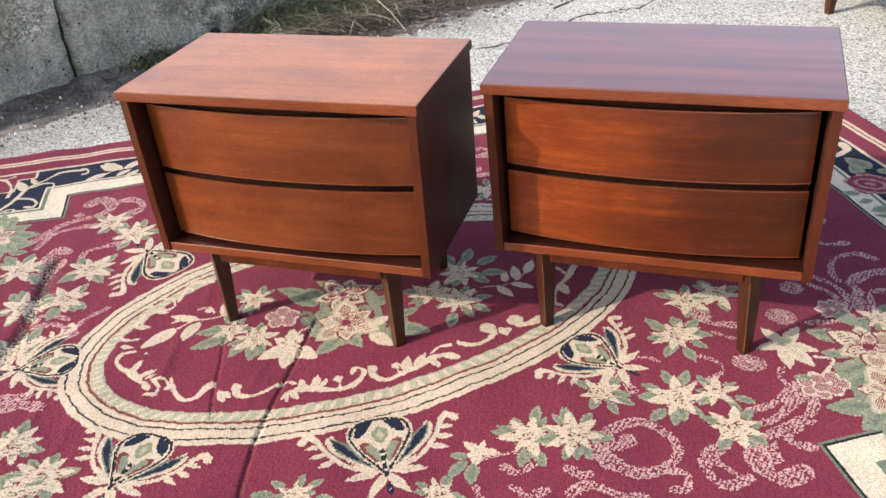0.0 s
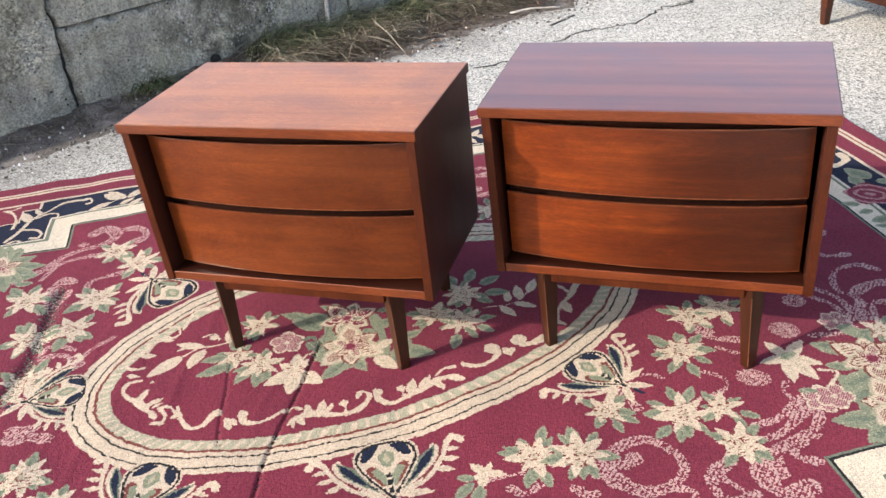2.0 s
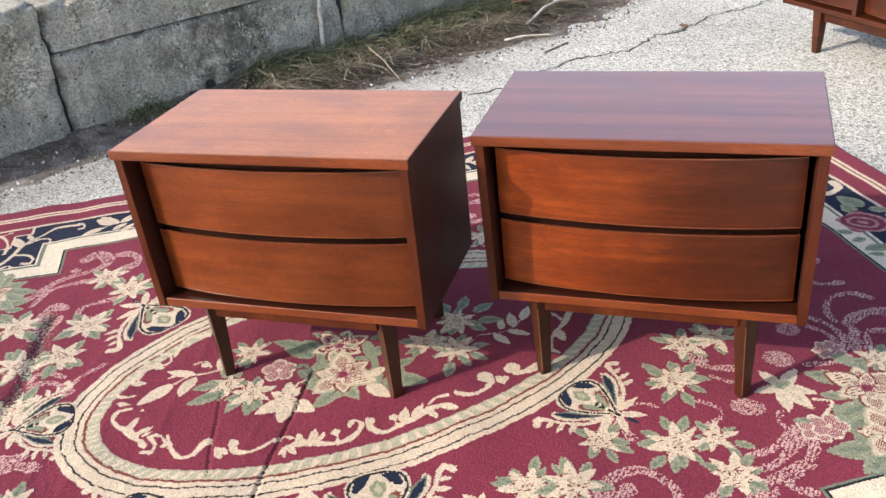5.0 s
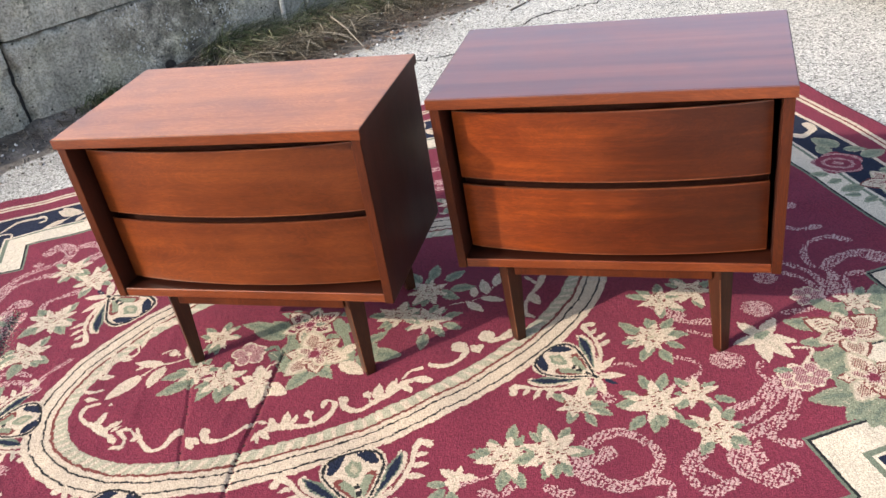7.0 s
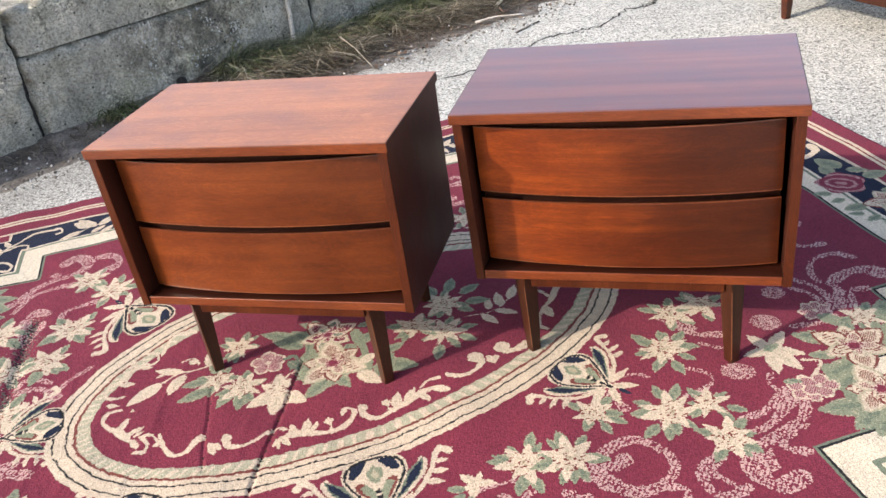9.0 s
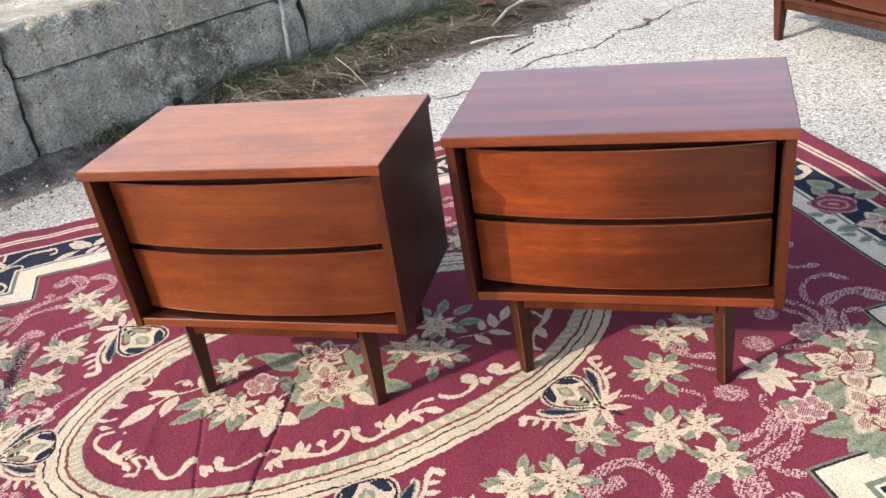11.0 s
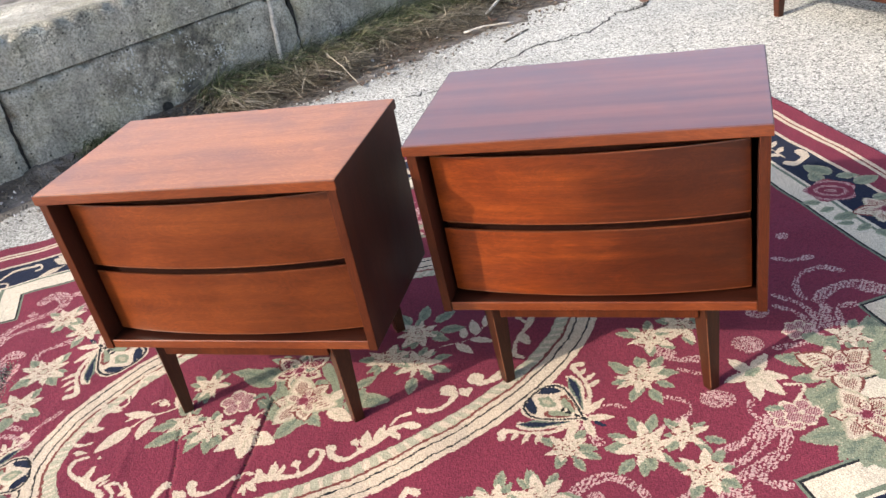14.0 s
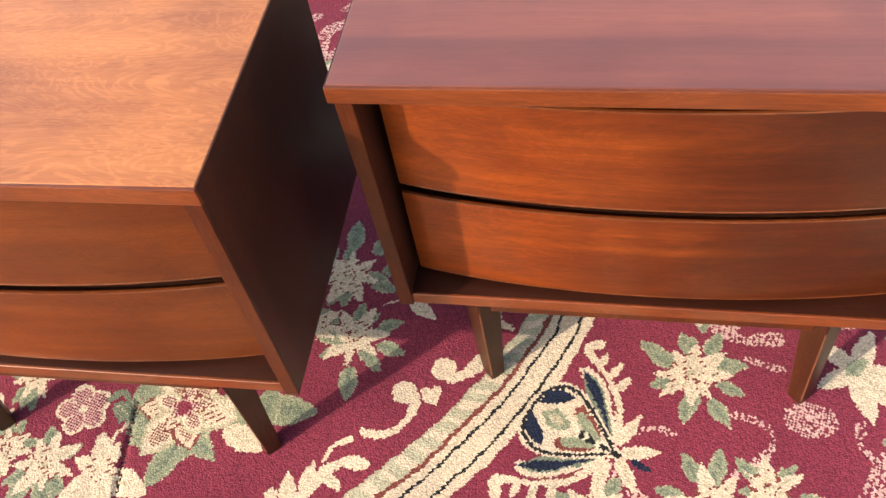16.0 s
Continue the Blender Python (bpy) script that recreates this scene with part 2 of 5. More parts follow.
def plain(name, colours, scale, rough=0.9, relief=0.4, fine=60.0):
    """An uneven natural surface: broad patches between the colours given, and fine grain."""
    m, nt, b = mat(name, colours[0], rough)
    v = coords(nt)
    stops = tuple((0.3 + 0.4 * k / (len(colours) - 1), c) for k, c in enumerate(colours))
    col = ramp(nt, noise_tex(nt, v, scale, 5.0, 0.65), stops)
    grain = noise_tex(nt, v, fine, 3.0)
    col = mix(nt, 0.7, col, ramp(nt, grain, ((0.3, (0.5, 0.5, 0.5)), (0.65, (1.15, 1.15, 1.15)))), "MULTIPLY")
    nt.links.new(col, b.inputs["Base Color"])
    bump(nt, b, grain, relief, 0.006)
    return m


def strands(name, colours, rough=0.8):
    """Each blade its own tint."""
    m, nt, b = mat(name, colours[0], rough)
    geo = nt.nodes.new("ShaderNodeNewGeometry")
    nt.links.new(ramp(nt, geo.outputs["Random Per Island"], tuple((k / (len(colours) - 1), c) for k, c in enumerate(colours))), b.inputs["Base Color"])
    b.inputs["Specular IOR Level"].default_value = 0.3
    return m


ASPHALT, CONCRETE = asphalt_material(), concrete_material("weathered_concrete", 1.05)
CONCRETE_ROUGH = concrete_material("rough_concrete", 1.2, 1.6, rotten=0.6)
CONCRETE_STAINED = concrete_material("stained_concrete", 1.08, 1.1, (0.72, 0.20, 0.33), 0.3)
CRACK = plain("crack_fill", ((0.02, 0.018, 0.015), (0.05, 0.045, 0.04)), 30.0)
SOIL = plain("damp_soil", ((0.06, 0.051, 0.042), (0.15, 0.129, 0.109), (0.31, 0.276, 0.242)), 9.0, 0.95, 0.9, 90.0)
STRAW = strands("dead_straw", ((0.022, 0.019, 0.010), (0.09, 0.073, 0.045), (0.21, 0.172, 0.115), (0.52, 0.45, 0.335), (0.035, 0.03, 0.018), (0.12, 0.093, 0.058), (0.05, 0.042, 0.026)))
STRAW_DARK = strands("brown_straw", ((0.045, 0.034, 0.024), (0.13, 0.10, 0.072), (0.30, 0.25, 0.195), (0.08, 0.06, 0.042), (0.06, 0.05, 0.035)))
GRASS = strands("green_blades", ((0.025, 0.036, 0.012), (0.055, 0.075, 0.024), (0.15, 0.165, 0.07), (0.30, 0.28, 0.17)))
PEBBLE = strands("pale_stone", ((0.24, 0.23, 0.22), (0.45, 0.43, 0.41), (0.8, 0.79, 0.76)))
PALE_BARK = plain("bleached_wood", ((0.44, 0.39, 0.32), (0.66, 0.60, 0.52), (0.76, 0.71, 0.63)), 14.0, 0.8, 0.4, 120.0)
LITTER = strands("litter", ((0.05, 0.03, 0.02), (0.14, 0.085, 0.055), (0.26, 0.19, 0.13), (0.10, 0.055, 0.035)))
DRY_STALK = plain("dry_stalk", ((0.30, 0.26, 0.19), (0.48, 0.42, 0.33)), 14.0, 0.8, 0.3, 120.0)
DEAD_LEAF = plain("dead_leaf", ((0.11, 0.06, 0.04), (0.21, 0.12, 0.08)), 30.0, 0.7, 0.3, 90.0)


def yarn(name, colour):
    m, nt, b = mat(name, colour, 0.95)
    v = coords(nt)
    tuft = node(nt, "ShaderNodeTexVoronoi", Scale=380.0)
    nt.links.new(v, tuft.inputs["Vector"])
    fine = noise_tex(nt, v, 520.0, 2.0)
    mid = noise_tex(nt, v, 150.0, 3.0, 0.65)
    broad = noise_tex(nt, v, 9.0, 4.0)
    c = mix(nt, 0.6, colour, ramp(nt, fine, ((0.3, (0.55, 0.55, 0.55)), (0.7, (1.25, 1.25, 1.25)))), "MULTIPLY")
    c = mix(nt, 0.45, c, ramp(nt, tuft.outputs["Distance"], ((0.15, (1.16, 1.16, 1.16)), (0.75, (0.36, 0.36, 0.36)))), "MULTIPLY")
    c = mix(nt, 0.42, c, ramp(nt, mid, ((0.32, (0.62, 0.62, 0.62)), (0.52, (1.0, 1.0, 1.0)), (0.7, (1.2, 1.2, 1.2)))), "MULTIPLY")
    c = mix(nt, 0.4, c, ramp(nt, broad, ((0.3, (0.75, 0.75, 0.75)), (0.7, (1.1, 1.1, 1.1)))), "MULTIPLY")
    nt.links.new(c, b.inputs["Base Color"])
    b.inputs["Sheen Weight"].default_value = 0.03
    b.inputs["Specular IOR Level"].default_value = 0.1
    bump(nt, b, mix(nt, 0.5, tuft.outputs["Distance"], mid), -0.55, 0.004)
    return m


# ---- building helpers ----
def part(name, bm, material, parent=None, label="", smooth=False):
    me = bpy.data.meshes.new(name)
    bm.normal_update()
    bm.to_mesh(me)
    bm.free()
    for f in me.polygons:
        f.use_smooth = smooth
    me.materials.append(material)
    ob = new(name, me)
    if parent:
        ob.parent = parent
    if label:
        ob["label"] = label
    return ob


def box(x0, y0, z0, x1, y1, z1, bevel=0.0, segments=2, bm=None):
    bm = bm or bmesh.new()
    m = Matrix.Translation(((x0 + x1) / 2, (y0 + y1) / 2, (z0 + z1) / 2)) @ Matrix.Diagonal((x1 - x0, y1 - y0, z1 - z0, 1))
    g = bmesh.ops.create_cube(bm, size=1, matrix=m)
    if bevel:
        es = list({e for v in g["verts"] for e in v.link_edges})
        bmesh.ops.bevel(bm, geom=es, offset=bevel, segments=segments, profile=0.6, affect='EDGES')
    return bm


def empty(name, m=None):
    ob = new(name)
    if m:
        ob.matrix_world = m
    return ob


# ---- ground ----
GROUND_Z = -0.012
bm = bmesh.new()
bmesh.ops.create_grid(bm, x_segments=2, y_segments=2, size=200)
ground = tagged(part("ground", bm, ASPHALT), "old pale grey asphalt with exposed stones", "asphalt", kind="structure")
ground.location.z = GROUND_Z


def ribbon(pts, width, z, jag, seed, n=9):
    """A thin uneven strip along a line on the ground."""
    rnd = random.Random(seed)
    p = [Vector((*c, 0)) for c in pts]
    line = []
    for a, b in zip(p, p[1:]):
        for k in range(n):
            line.append(a.lerp(b, k / n) + Vector((rnd.uniform(-jag, jag), rnd.uniform(-jag, jag), 0)))
    line.append(p[-1])
    bm = bmesh.new()
    prev = None
    for k, c in enumerate(line):
        d = (line[min(k + 1, len(line) - 1)] - line[max(k - 1, 0)]).normalized()
        side = Vector((-d.y, d.x, 0)) * width * rnd.uniform(0.2, 0.75)
        cur = [bm.verts.new(c + side + Vector((0, 0, z))), bm.verts.new(c - side + Vector((0, 0, z)))]
        if prev:
            bm.faces.new((prev[0], prev[1], cur[1], cur[0]))
        prev = cur
    return bm


for k, (pts, width) in enumerate((
        (((-1.05, 3.24), (-0.88, 3.352), (-0.743, 3.616), (-0.642, 3.779), (-0.473, 3.879), (-0.368, 4.117), (-0.275, 4.192), (-0.169, 4.459), (0.007, 4.63), (0.3, 5.1), (0.5, 5.9)), 0.010),
        (((-0.30, 4.18), (-0.22, 4.30), (-0.05, 4.33)), 0.006))):
    crack = part("crack", ribbon(pts, width, 0.0015, 0.022, k + 3), CRACK, ground, "dark crack in the asphalt")

# ---- concrete wall ----
WALL_YAW = math.degrees(math.atan2(0.87412, 0.48571))
WALL = pose(-2.396, 2.611, GROUND_Z, 0, 0, WALL_YAW)
wall = tagged(empty("wall_concrete", WALL), "low retaining wall of weathered grey concrete blocks", "wall", kind="structure")


def concrete_block(x0, x1, z0, z1, y0=0.0, rough=0.008, seed=0):
    """A cast block with worn, chipped edges; its face is at y0."""
    bm = bmesh.new()
    nx, nz, ny = int((x1 - x0) / 0.014), max(6, int((z1 - z0) / 0.014)), 24
    D = 0.62

    def place(x, y, z):
        ex = min(x - x0, x1 - x)
        ez = z1 - z
        ey = y - y0
        n = noise.fractal(Vector((x * 3 + seed, z * 3, y * 3)), 0.9, 2.0, 4)
        f = noise.fractal(Vector((x * 16 + seed, z * 16, y * 16)), 0.8, 2.0, 3)
        near = sorted((max(ex, 0), max(ez, 0), max(ey, 0)))
        chip = max(0.0, 1 - (near[0] + near[1]) / 0.036) * (0.004 + 0.016 * max(0, n) + 0.022 * max(0, f))
        q = Vector((x, y + rough * 0.35 * n + rough * 0.55 * f * (y < y0 + 0.001), z + rough * 0.8 * n * (z > z1 - 0.001)))
        c = Vector(((x0 + x1) / 2, y0 + D / 2, (z0 + z1) / 2))
        if ex < 0.03:      # the cast ends wander
            q.x += 0.011 * noise.fractal(Vector((z * 13, round(x) * 3.1, 5)), 0.8, 2.0, 4)
        if chip:
            q += Vector((math.copysign(chip, c.x - x) * (ex < 0.03), chip * (ey < 0.03), -chip * (ez < 0.03)))
        return q

    def sheet(f, n, m):
        g = [[bm.verts.new(f(i / n, k / m)) for k in range(m + 1)] for i in range(n + 1)]
        for i in range(n):
            for k in range(m):
                bm.faces.new((g[i][k], g[i + 1][k], g[i + 1][k + 1], g[i][k + 1]))

    sheet(lambda a, b: place(x0 + (x1 - x0) * a, y0, z0 + (z1 - z0) * b), nx, nz)
    sheet(lambda a, b: place(x0 + (x1 - x0) * a, y0 + D * b, z1), nx, ny)
    sheet(lambda a, b: place(x0, y0 + D - D * a, z0 + (z1 - z0) * b), ny, nz)
    sheet(lambda a, b: place(x1, y0 + D * a, z0 + (z1 - z0) * b), ny, nz)
    sheet(lambda a, b: place(x1 - (x1 - x0) * a, y0 + D, z0 + (z1 - z0) * b), nx, nz)
    bmesh.ops.remove_doubles(bm, verts=bm.verts, dist=0.0005)
    bmesh.ops.recalc_face_normals(bm, faces=bm.faces)
    return bm


for k, (x0, x1, z0, z1, y0, rough, m) in enumerate((
        (-2.9, -1.47, -0.1, 0.54, 0.0, 0.012, CONCRETE), (-1.45, -0.003, -0.1, 0.535, -0.012, 0.018, CONCRETE_ROUGH), (0.002, 1.319, -0.1, 0.336, 0.004, 0.006, CONCRETE_STAINED),
        (0.002, 1.319, 0.340, 0.52, 0.0025, 0.008, CONCRETE), (1.331, 2.68, -0.1, 0.50, 0.004, 0.006, CONCRETE), (2.70, 4.0, -0.1, 0.50, 0.0, 0.008, CONCRETE),
        (4.02, 5.4, -0.1, 0.5, 0.0, 0.008, CONCRETE), (5.42, 6.8, -0.1, 0.5, 0.0, 0.008, CONCRETE))):
    part("block", concrete_block(x0, x1, z0, z1, y0, rough, k * 7.3), m, wall, smooth=True)
for x in (-0.002, 1.3255, 2.69):
    part("joint", box(x - 0.010, 0.030, -0.08, x + 0.010, 0.07, 0.46), CRACK, wall, "dark open joint between blocks")
bm = bmesh.new()
bmesh.ops.create_cone(bm, cap_ends=True, segments=14, radius1=0.027, radius2=0.024, depth=0.03, matrix=pose(0.604, 0.012, 0.045, 90, 0, 0))
part("drain_hole", bm, CRACK, wall, "small dark drain hole")


bm = bmesh.new()
bank = [[bm.verts.new((-3 + 10 * i / 60, 0.60 + 4.4 * k / 20, 0.47 + 0.03 * noise.fractal(Vector((i * 0.6, k * 0.6, 3)), 0.8, 2, 3))) for k in range(21)] for i in range(61)]
for a, b in zip(bank, bank[1:]):
    for k in range(20):
        bm.faces.new((a[k], b[k], b[k + 1], a[k + 1]))
bank = tagged(part("bank", bm, SOIL, smooth=True), "earth bank held up by the wall", "earth", kind="structure")
bank.matrix_world = WALL


# ---- nightstands ----
def bowed(x0, x1, y_end, y_mid, section, n=30):
    """A bar bowed forward in its middle, with the section given as (y, z) behind its front line."""
    bm = bmesh.new()
    rows = []
    for i in range(n + 1):
        s = i / n
        y = y_end + (y_mid - y_end) * (1 - (2 * s - 1) ** 2) ** 0.9
        rows.append([bm.verts.new((x0 + (x1 - x0) * s, y + dy, z)) for dy, z in section])
    m = len(section)
    for p, q in zip(rows, rows[1:]):
        for k in range(m):
            bm.faces.new((p[k], q[k], q[(k + 1) % m], p[(k + 1) % m]))
    bm.faces.new(rows[0]), bm.faces.new(rows[-1][::-1])
    bmesh.ops.recalc_face_normals(bm, faces=bm.faces)
    return bm


def drawer_front(x0, x1, z0, z1, y_end, y_mid, wood_front, thing):
    """A bowed drawer front with a recessed finger pull behind its top edge."""
    d = part("drawer", bowed(x0, x1, y_end, y_mid, (
        (0.0026, z0), (0.0008, z0 + 0.0008), (0, z0 + 0.0026), (0, z1 - 0.0014), (0.0016, z1), (0.0036, z1), (0.0060, z1 - 0.016), (0.024, z1 - 0.016), (0.024, z0))), wood_front, thing)
    # added strips along both edges carry the painted highlight
    for za, zb in ((z0 + 0.0006, z0 + 0.0026), (z1 - 0.0016, z1 + 0.0004)):
        part("lip", bowed(x0 + 0.0006, x1 - 0.0006, y_end, y_mid, ((-0.0004, za), (-0.0004, zb), (0.0022, zb), (0.0022, za))), WALNUT_GLINT, d, "thin edge strip, highlight painted in as paler wood")
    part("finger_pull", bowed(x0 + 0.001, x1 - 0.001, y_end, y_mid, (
        (0.0062, z1 - 0.0158), (0.0195, z1 - 0.0150), (0.0195, z1 + 0.009), (0.0238, z1 + 0.009), (0.0238, z1 - 0.0158))), WALNUT_DARK, d, "recessed finger pull, gap shade painted in as dark wood")
    return d


def tapered_leg(x, y, z_top, z_foot, r_top, r_foot, dx=0.0, dy=0.0, turn=45.0):
    """A square leg that tapers to its foot; turn: degrees about its own axis."""
    bm = bmesh.new()
    a = [radians(turn + 90 * k + 45) for k in range(4)]
    top = [bm.verts.new((x + r_top * math.cos(t), y + r_top * math.sin(t), z_top)) for t in a]
    foot = [bm.verts.new((x + dx + r_foot * math.cos(t), y + dy + r_foot * math.sin(t), z_foot)) for t in a]
    bm.faces.new(top), bm.faces.new(foot[::-1])
    for k in range(4):
        bm.faces.new((top[k], foot[k], foot[(k + 1) % 4], top[(k + 1) % 4]))
    bmesh.ops.recalc_face_normals(bm, faces=bm.faces)
    bmesh.ops.bevel(bm, geom=[e for e in bm.edges if abs(e.verts[0].co.z - e.verts[1].co.z) > 0.05], offset=0.0016, segments=2, affect='EDGES')
    return bm


def worn_line(x, y, z_top, z_foot, r_top, r_foot, dx, dy):
    """The rubbed front arris of a leg."""
    bm = bmesh.new()
    rings = []
    for z, r, ox, oy in ((z_top - 0.02, r_top - 0.0016, 0, 0), (z_foot + 0.012, r_foot - 0.0012, dx, dy)):
        s = (z_top - z) / (z_top - z_foot)
        cx, cy, rr = x + dx * s, y + dy * s, r_top + (r_foot - r_top) * s
        rings.append([bm.verts.new((cx + a, cy - rr + b, z)) for a, b in ((-0.0013, 0.0013), (0, 0.0004), (0.0013, 0.0013))])
    for k in range(2):
        bm.faces.new((rings[0][k], rings[1][k], rings[1][k + 1], rings[0][k + 1]))
    return bm


def nightstand(m, slope_x, slope_y, top_wood, front_wood, label, leg_x, W=0.628, lift=0.0, taper=0.045):
    """Origin under the front left corner of the top; x along the front, y to the back. The slopes (in metres a metre) are those of
    the uneven ground under its feet, lift what its legs are longer, taper how far the case narrows to its foot."""
    D, H = 0.357, 0.558
    t, o, yf = 0.018, 0.004, 0.007
    z0, zb, zt = 0.189, 0.208, 0.538
    ob = empty("nightstand", m)
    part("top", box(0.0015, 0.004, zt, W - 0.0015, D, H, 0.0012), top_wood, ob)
    # dark strips over the top's ends, shade in their colour
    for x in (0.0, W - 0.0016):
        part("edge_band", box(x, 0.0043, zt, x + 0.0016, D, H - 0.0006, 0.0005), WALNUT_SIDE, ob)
    part("edge_band", box(0, 0, zt, W, 0.0042, H - 0.0004, 0.0012), WALNUT_EDGE, ob)
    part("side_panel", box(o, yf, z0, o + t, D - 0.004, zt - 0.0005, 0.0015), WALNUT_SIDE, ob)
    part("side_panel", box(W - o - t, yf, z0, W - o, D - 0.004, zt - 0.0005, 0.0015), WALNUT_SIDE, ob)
    for x in (o, W - o - t):
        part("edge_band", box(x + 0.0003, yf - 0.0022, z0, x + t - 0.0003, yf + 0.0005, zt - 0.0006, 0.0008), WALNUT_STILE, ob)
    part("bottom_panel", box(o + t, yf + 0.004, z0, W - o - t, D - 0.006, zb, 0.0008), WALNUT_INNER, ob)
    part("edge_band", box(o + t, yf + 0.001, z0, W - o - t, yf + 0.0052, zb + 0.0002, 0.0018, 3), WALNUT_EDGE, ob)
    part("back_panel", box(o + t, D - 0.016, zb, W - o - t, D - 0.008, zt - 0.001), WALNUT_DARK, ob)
    xa, xb = o + t + 0.0110, W - o - t - 0.0125
    for a, b in ((0.2175, 0.3610), (0.3755, 0.5160)):
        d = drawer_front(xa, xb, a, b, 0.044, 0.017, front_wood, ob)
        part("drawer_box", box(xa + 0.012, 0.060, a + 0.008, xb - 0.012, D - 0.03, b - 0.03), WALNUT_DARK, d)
    for lx in leg_x:
        for ly, dy in ((0.034, -0.012), (D - 0.040, 0.010)):
            foot = -(slope_x * (lx - W / 2) + slope_y * (ly - D / 2)) - 0.002 - lift
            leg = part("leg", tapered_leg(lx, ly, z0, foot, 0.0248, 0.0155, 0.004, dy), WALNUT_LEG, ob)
            if dy < 0:
                part("worn_edge", worn_line(lx, ly, z0, foot, 0.0248, 0.0155, 0.004, dy), WORN_EDGE, leg, "rubbed pale edge")
    for ch in ob.children:
        if not ch.name.startswith(("leg", "worn_edge", "rail", "drawer", "lip", "finger_pull")):
            for v in ch.data.vertices:
                v.co.x = W / 2 + (v.co.x - W / 2) * (1 - taper * max(0.0, zt - v.co.z))
    ra, rb = leg_x[0] + 0.022, leg_x[1] - 0.022
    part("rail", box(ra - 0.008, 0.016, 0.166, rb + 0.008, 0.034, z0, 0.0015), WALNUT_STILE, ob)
    part("rail", box(ra, D - 0.05, 0.168, rb, D - 0.032, z0, 0.0015), WALNUT, ob)
    return tagged(ob, label, "nightstand", "pair of nightstands")


def stand_pose(x, y, yaw, sx, sy, lift, W=0.628, D=0.357):
    """Tilted about the middle of its footprint."""
    c = pose(x, y, lift, 0, 0, yaw) @ Vector((W / 2, D / 2, 0))
    tilt = Euler((math.atan(sy), -math.atan(sx), 0)).to_matrix().to_4x4()
    return Matrix.Translation(c) @ pose(0, 0, 0, 0, 0, yaw) @ tilt @ Matrix.Translation((-W / 2, -D / 2, 0))


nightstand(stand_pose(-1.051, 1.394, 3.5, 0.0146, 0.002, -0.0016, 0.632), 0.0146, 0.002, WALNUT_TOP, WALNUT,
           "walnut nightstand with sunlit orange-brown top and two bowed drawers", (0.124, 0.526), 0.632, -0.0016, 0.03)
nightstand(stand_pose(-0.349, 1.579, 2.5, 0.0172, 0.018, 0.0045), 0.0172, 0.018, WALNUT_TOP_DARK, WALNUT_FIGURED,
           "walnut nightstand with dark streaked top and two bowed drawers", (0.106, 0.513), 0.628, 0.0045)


# ---- dresser ----
def dresser():
    W, D, H = 1.52, 0.46, 0.76
    ob = empty("dresser", pose(0.149, 4.064, GROUND_Z, 0, 0, -46.5))
    z0, t = 0.170, 0.02
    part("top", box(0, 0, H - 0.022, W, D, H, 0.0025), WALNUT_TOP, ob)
    edges = [0.026, 0.37, 0.39, 1.13, 1.15, W - 0.026]
    for x in (0.006, W - 0.006 - t):
        part("side_panel", box(x, 0.008, z0, x + t, D - 0.004, H - 0.0225, 0.0015), WALNUT_SIDE, ob)
    for x in (0.37, 1.13):
        part("divider", box(x, 0.012, z0 + t, x + t, D - 0.02, H - 0.0225, 0.0015), WALNUT_SIDE, ob)
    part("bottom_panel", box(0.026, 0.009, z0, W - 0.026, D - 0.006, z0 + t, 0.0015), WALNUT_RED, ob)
    for k in range(3):
        a, b = edges[2 * k], edges[2 * k + 1]
        for r in range(3):
            za = z0 + t + 0.012 + r * 0.179
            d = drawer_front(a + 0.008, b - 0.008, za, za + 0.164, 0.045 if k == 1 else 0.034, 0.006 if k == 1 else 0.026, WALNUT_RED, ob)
            part("drawer_box", box(a + 0.02, 0.07, za + 0.008, b - 0.02, D - 0.03, za + 0.13), WALNUT_DARK, d)
    part("back_panel", box(0.026, D - 0.012, z0 + t, W - 0.026, D - 0.004, H - 0.023), WALNUT_DARK, ob)
    for x in (0.20, W - 0.20):
        for y in (0.030, D - 0.04):
            part("leg", tapered_leg(x, y, z0, 0.0, 0.030, 0.019, turn=0.0), WALNUT_RED, ob)
    part("rail", box(0.222, 0.028, z0 - 0.038, W - 0.222, 0.046, z0, 0.002), WALNUT_LEG, ob)
    part("rail", box(0.222, D - 0.05, z0 - 0.038, W - 0.222, D - 0.03, z0, 0.002), WALNUT_LEG, ob)
    return tagged(ob, "long walnut dresser with bowed drawers on tapered legs on asphalt", "dresser")


dresser()

# ---- strip of soil and dead grass along the wall ----
STRIP = ((-3.0, 0.33), (-0.25, 0.345), (-0.045, 0.33), (0.5, 0.40), (1.01, 0.53), (1.34, 0.59), (1.67, 0.60), (1.97, 0.67), (2.36, 0.69), (2.75, 0.60), (6.8, 0.62))


def strip_width(s):
    for (a, wa), (b, wb) in zip(STRIP, STRIP[1:]):
        if s <= b:
            return wa + (wb - wa) * (s - a) / (b - a)
    return 0.6


def soil_height(s, o):
    k = max(0.0, 1 - o / strip_width(s))
    return 0.001 + 0.045 * k ** 1.3 * (0.35 + 0.65 * min(1, max(0, (s + 0.2) / 0.9))) + 0.010 * k * noise.fractal(Vector((s * 7, o * 7, 0)), 0.8, 2, 3)


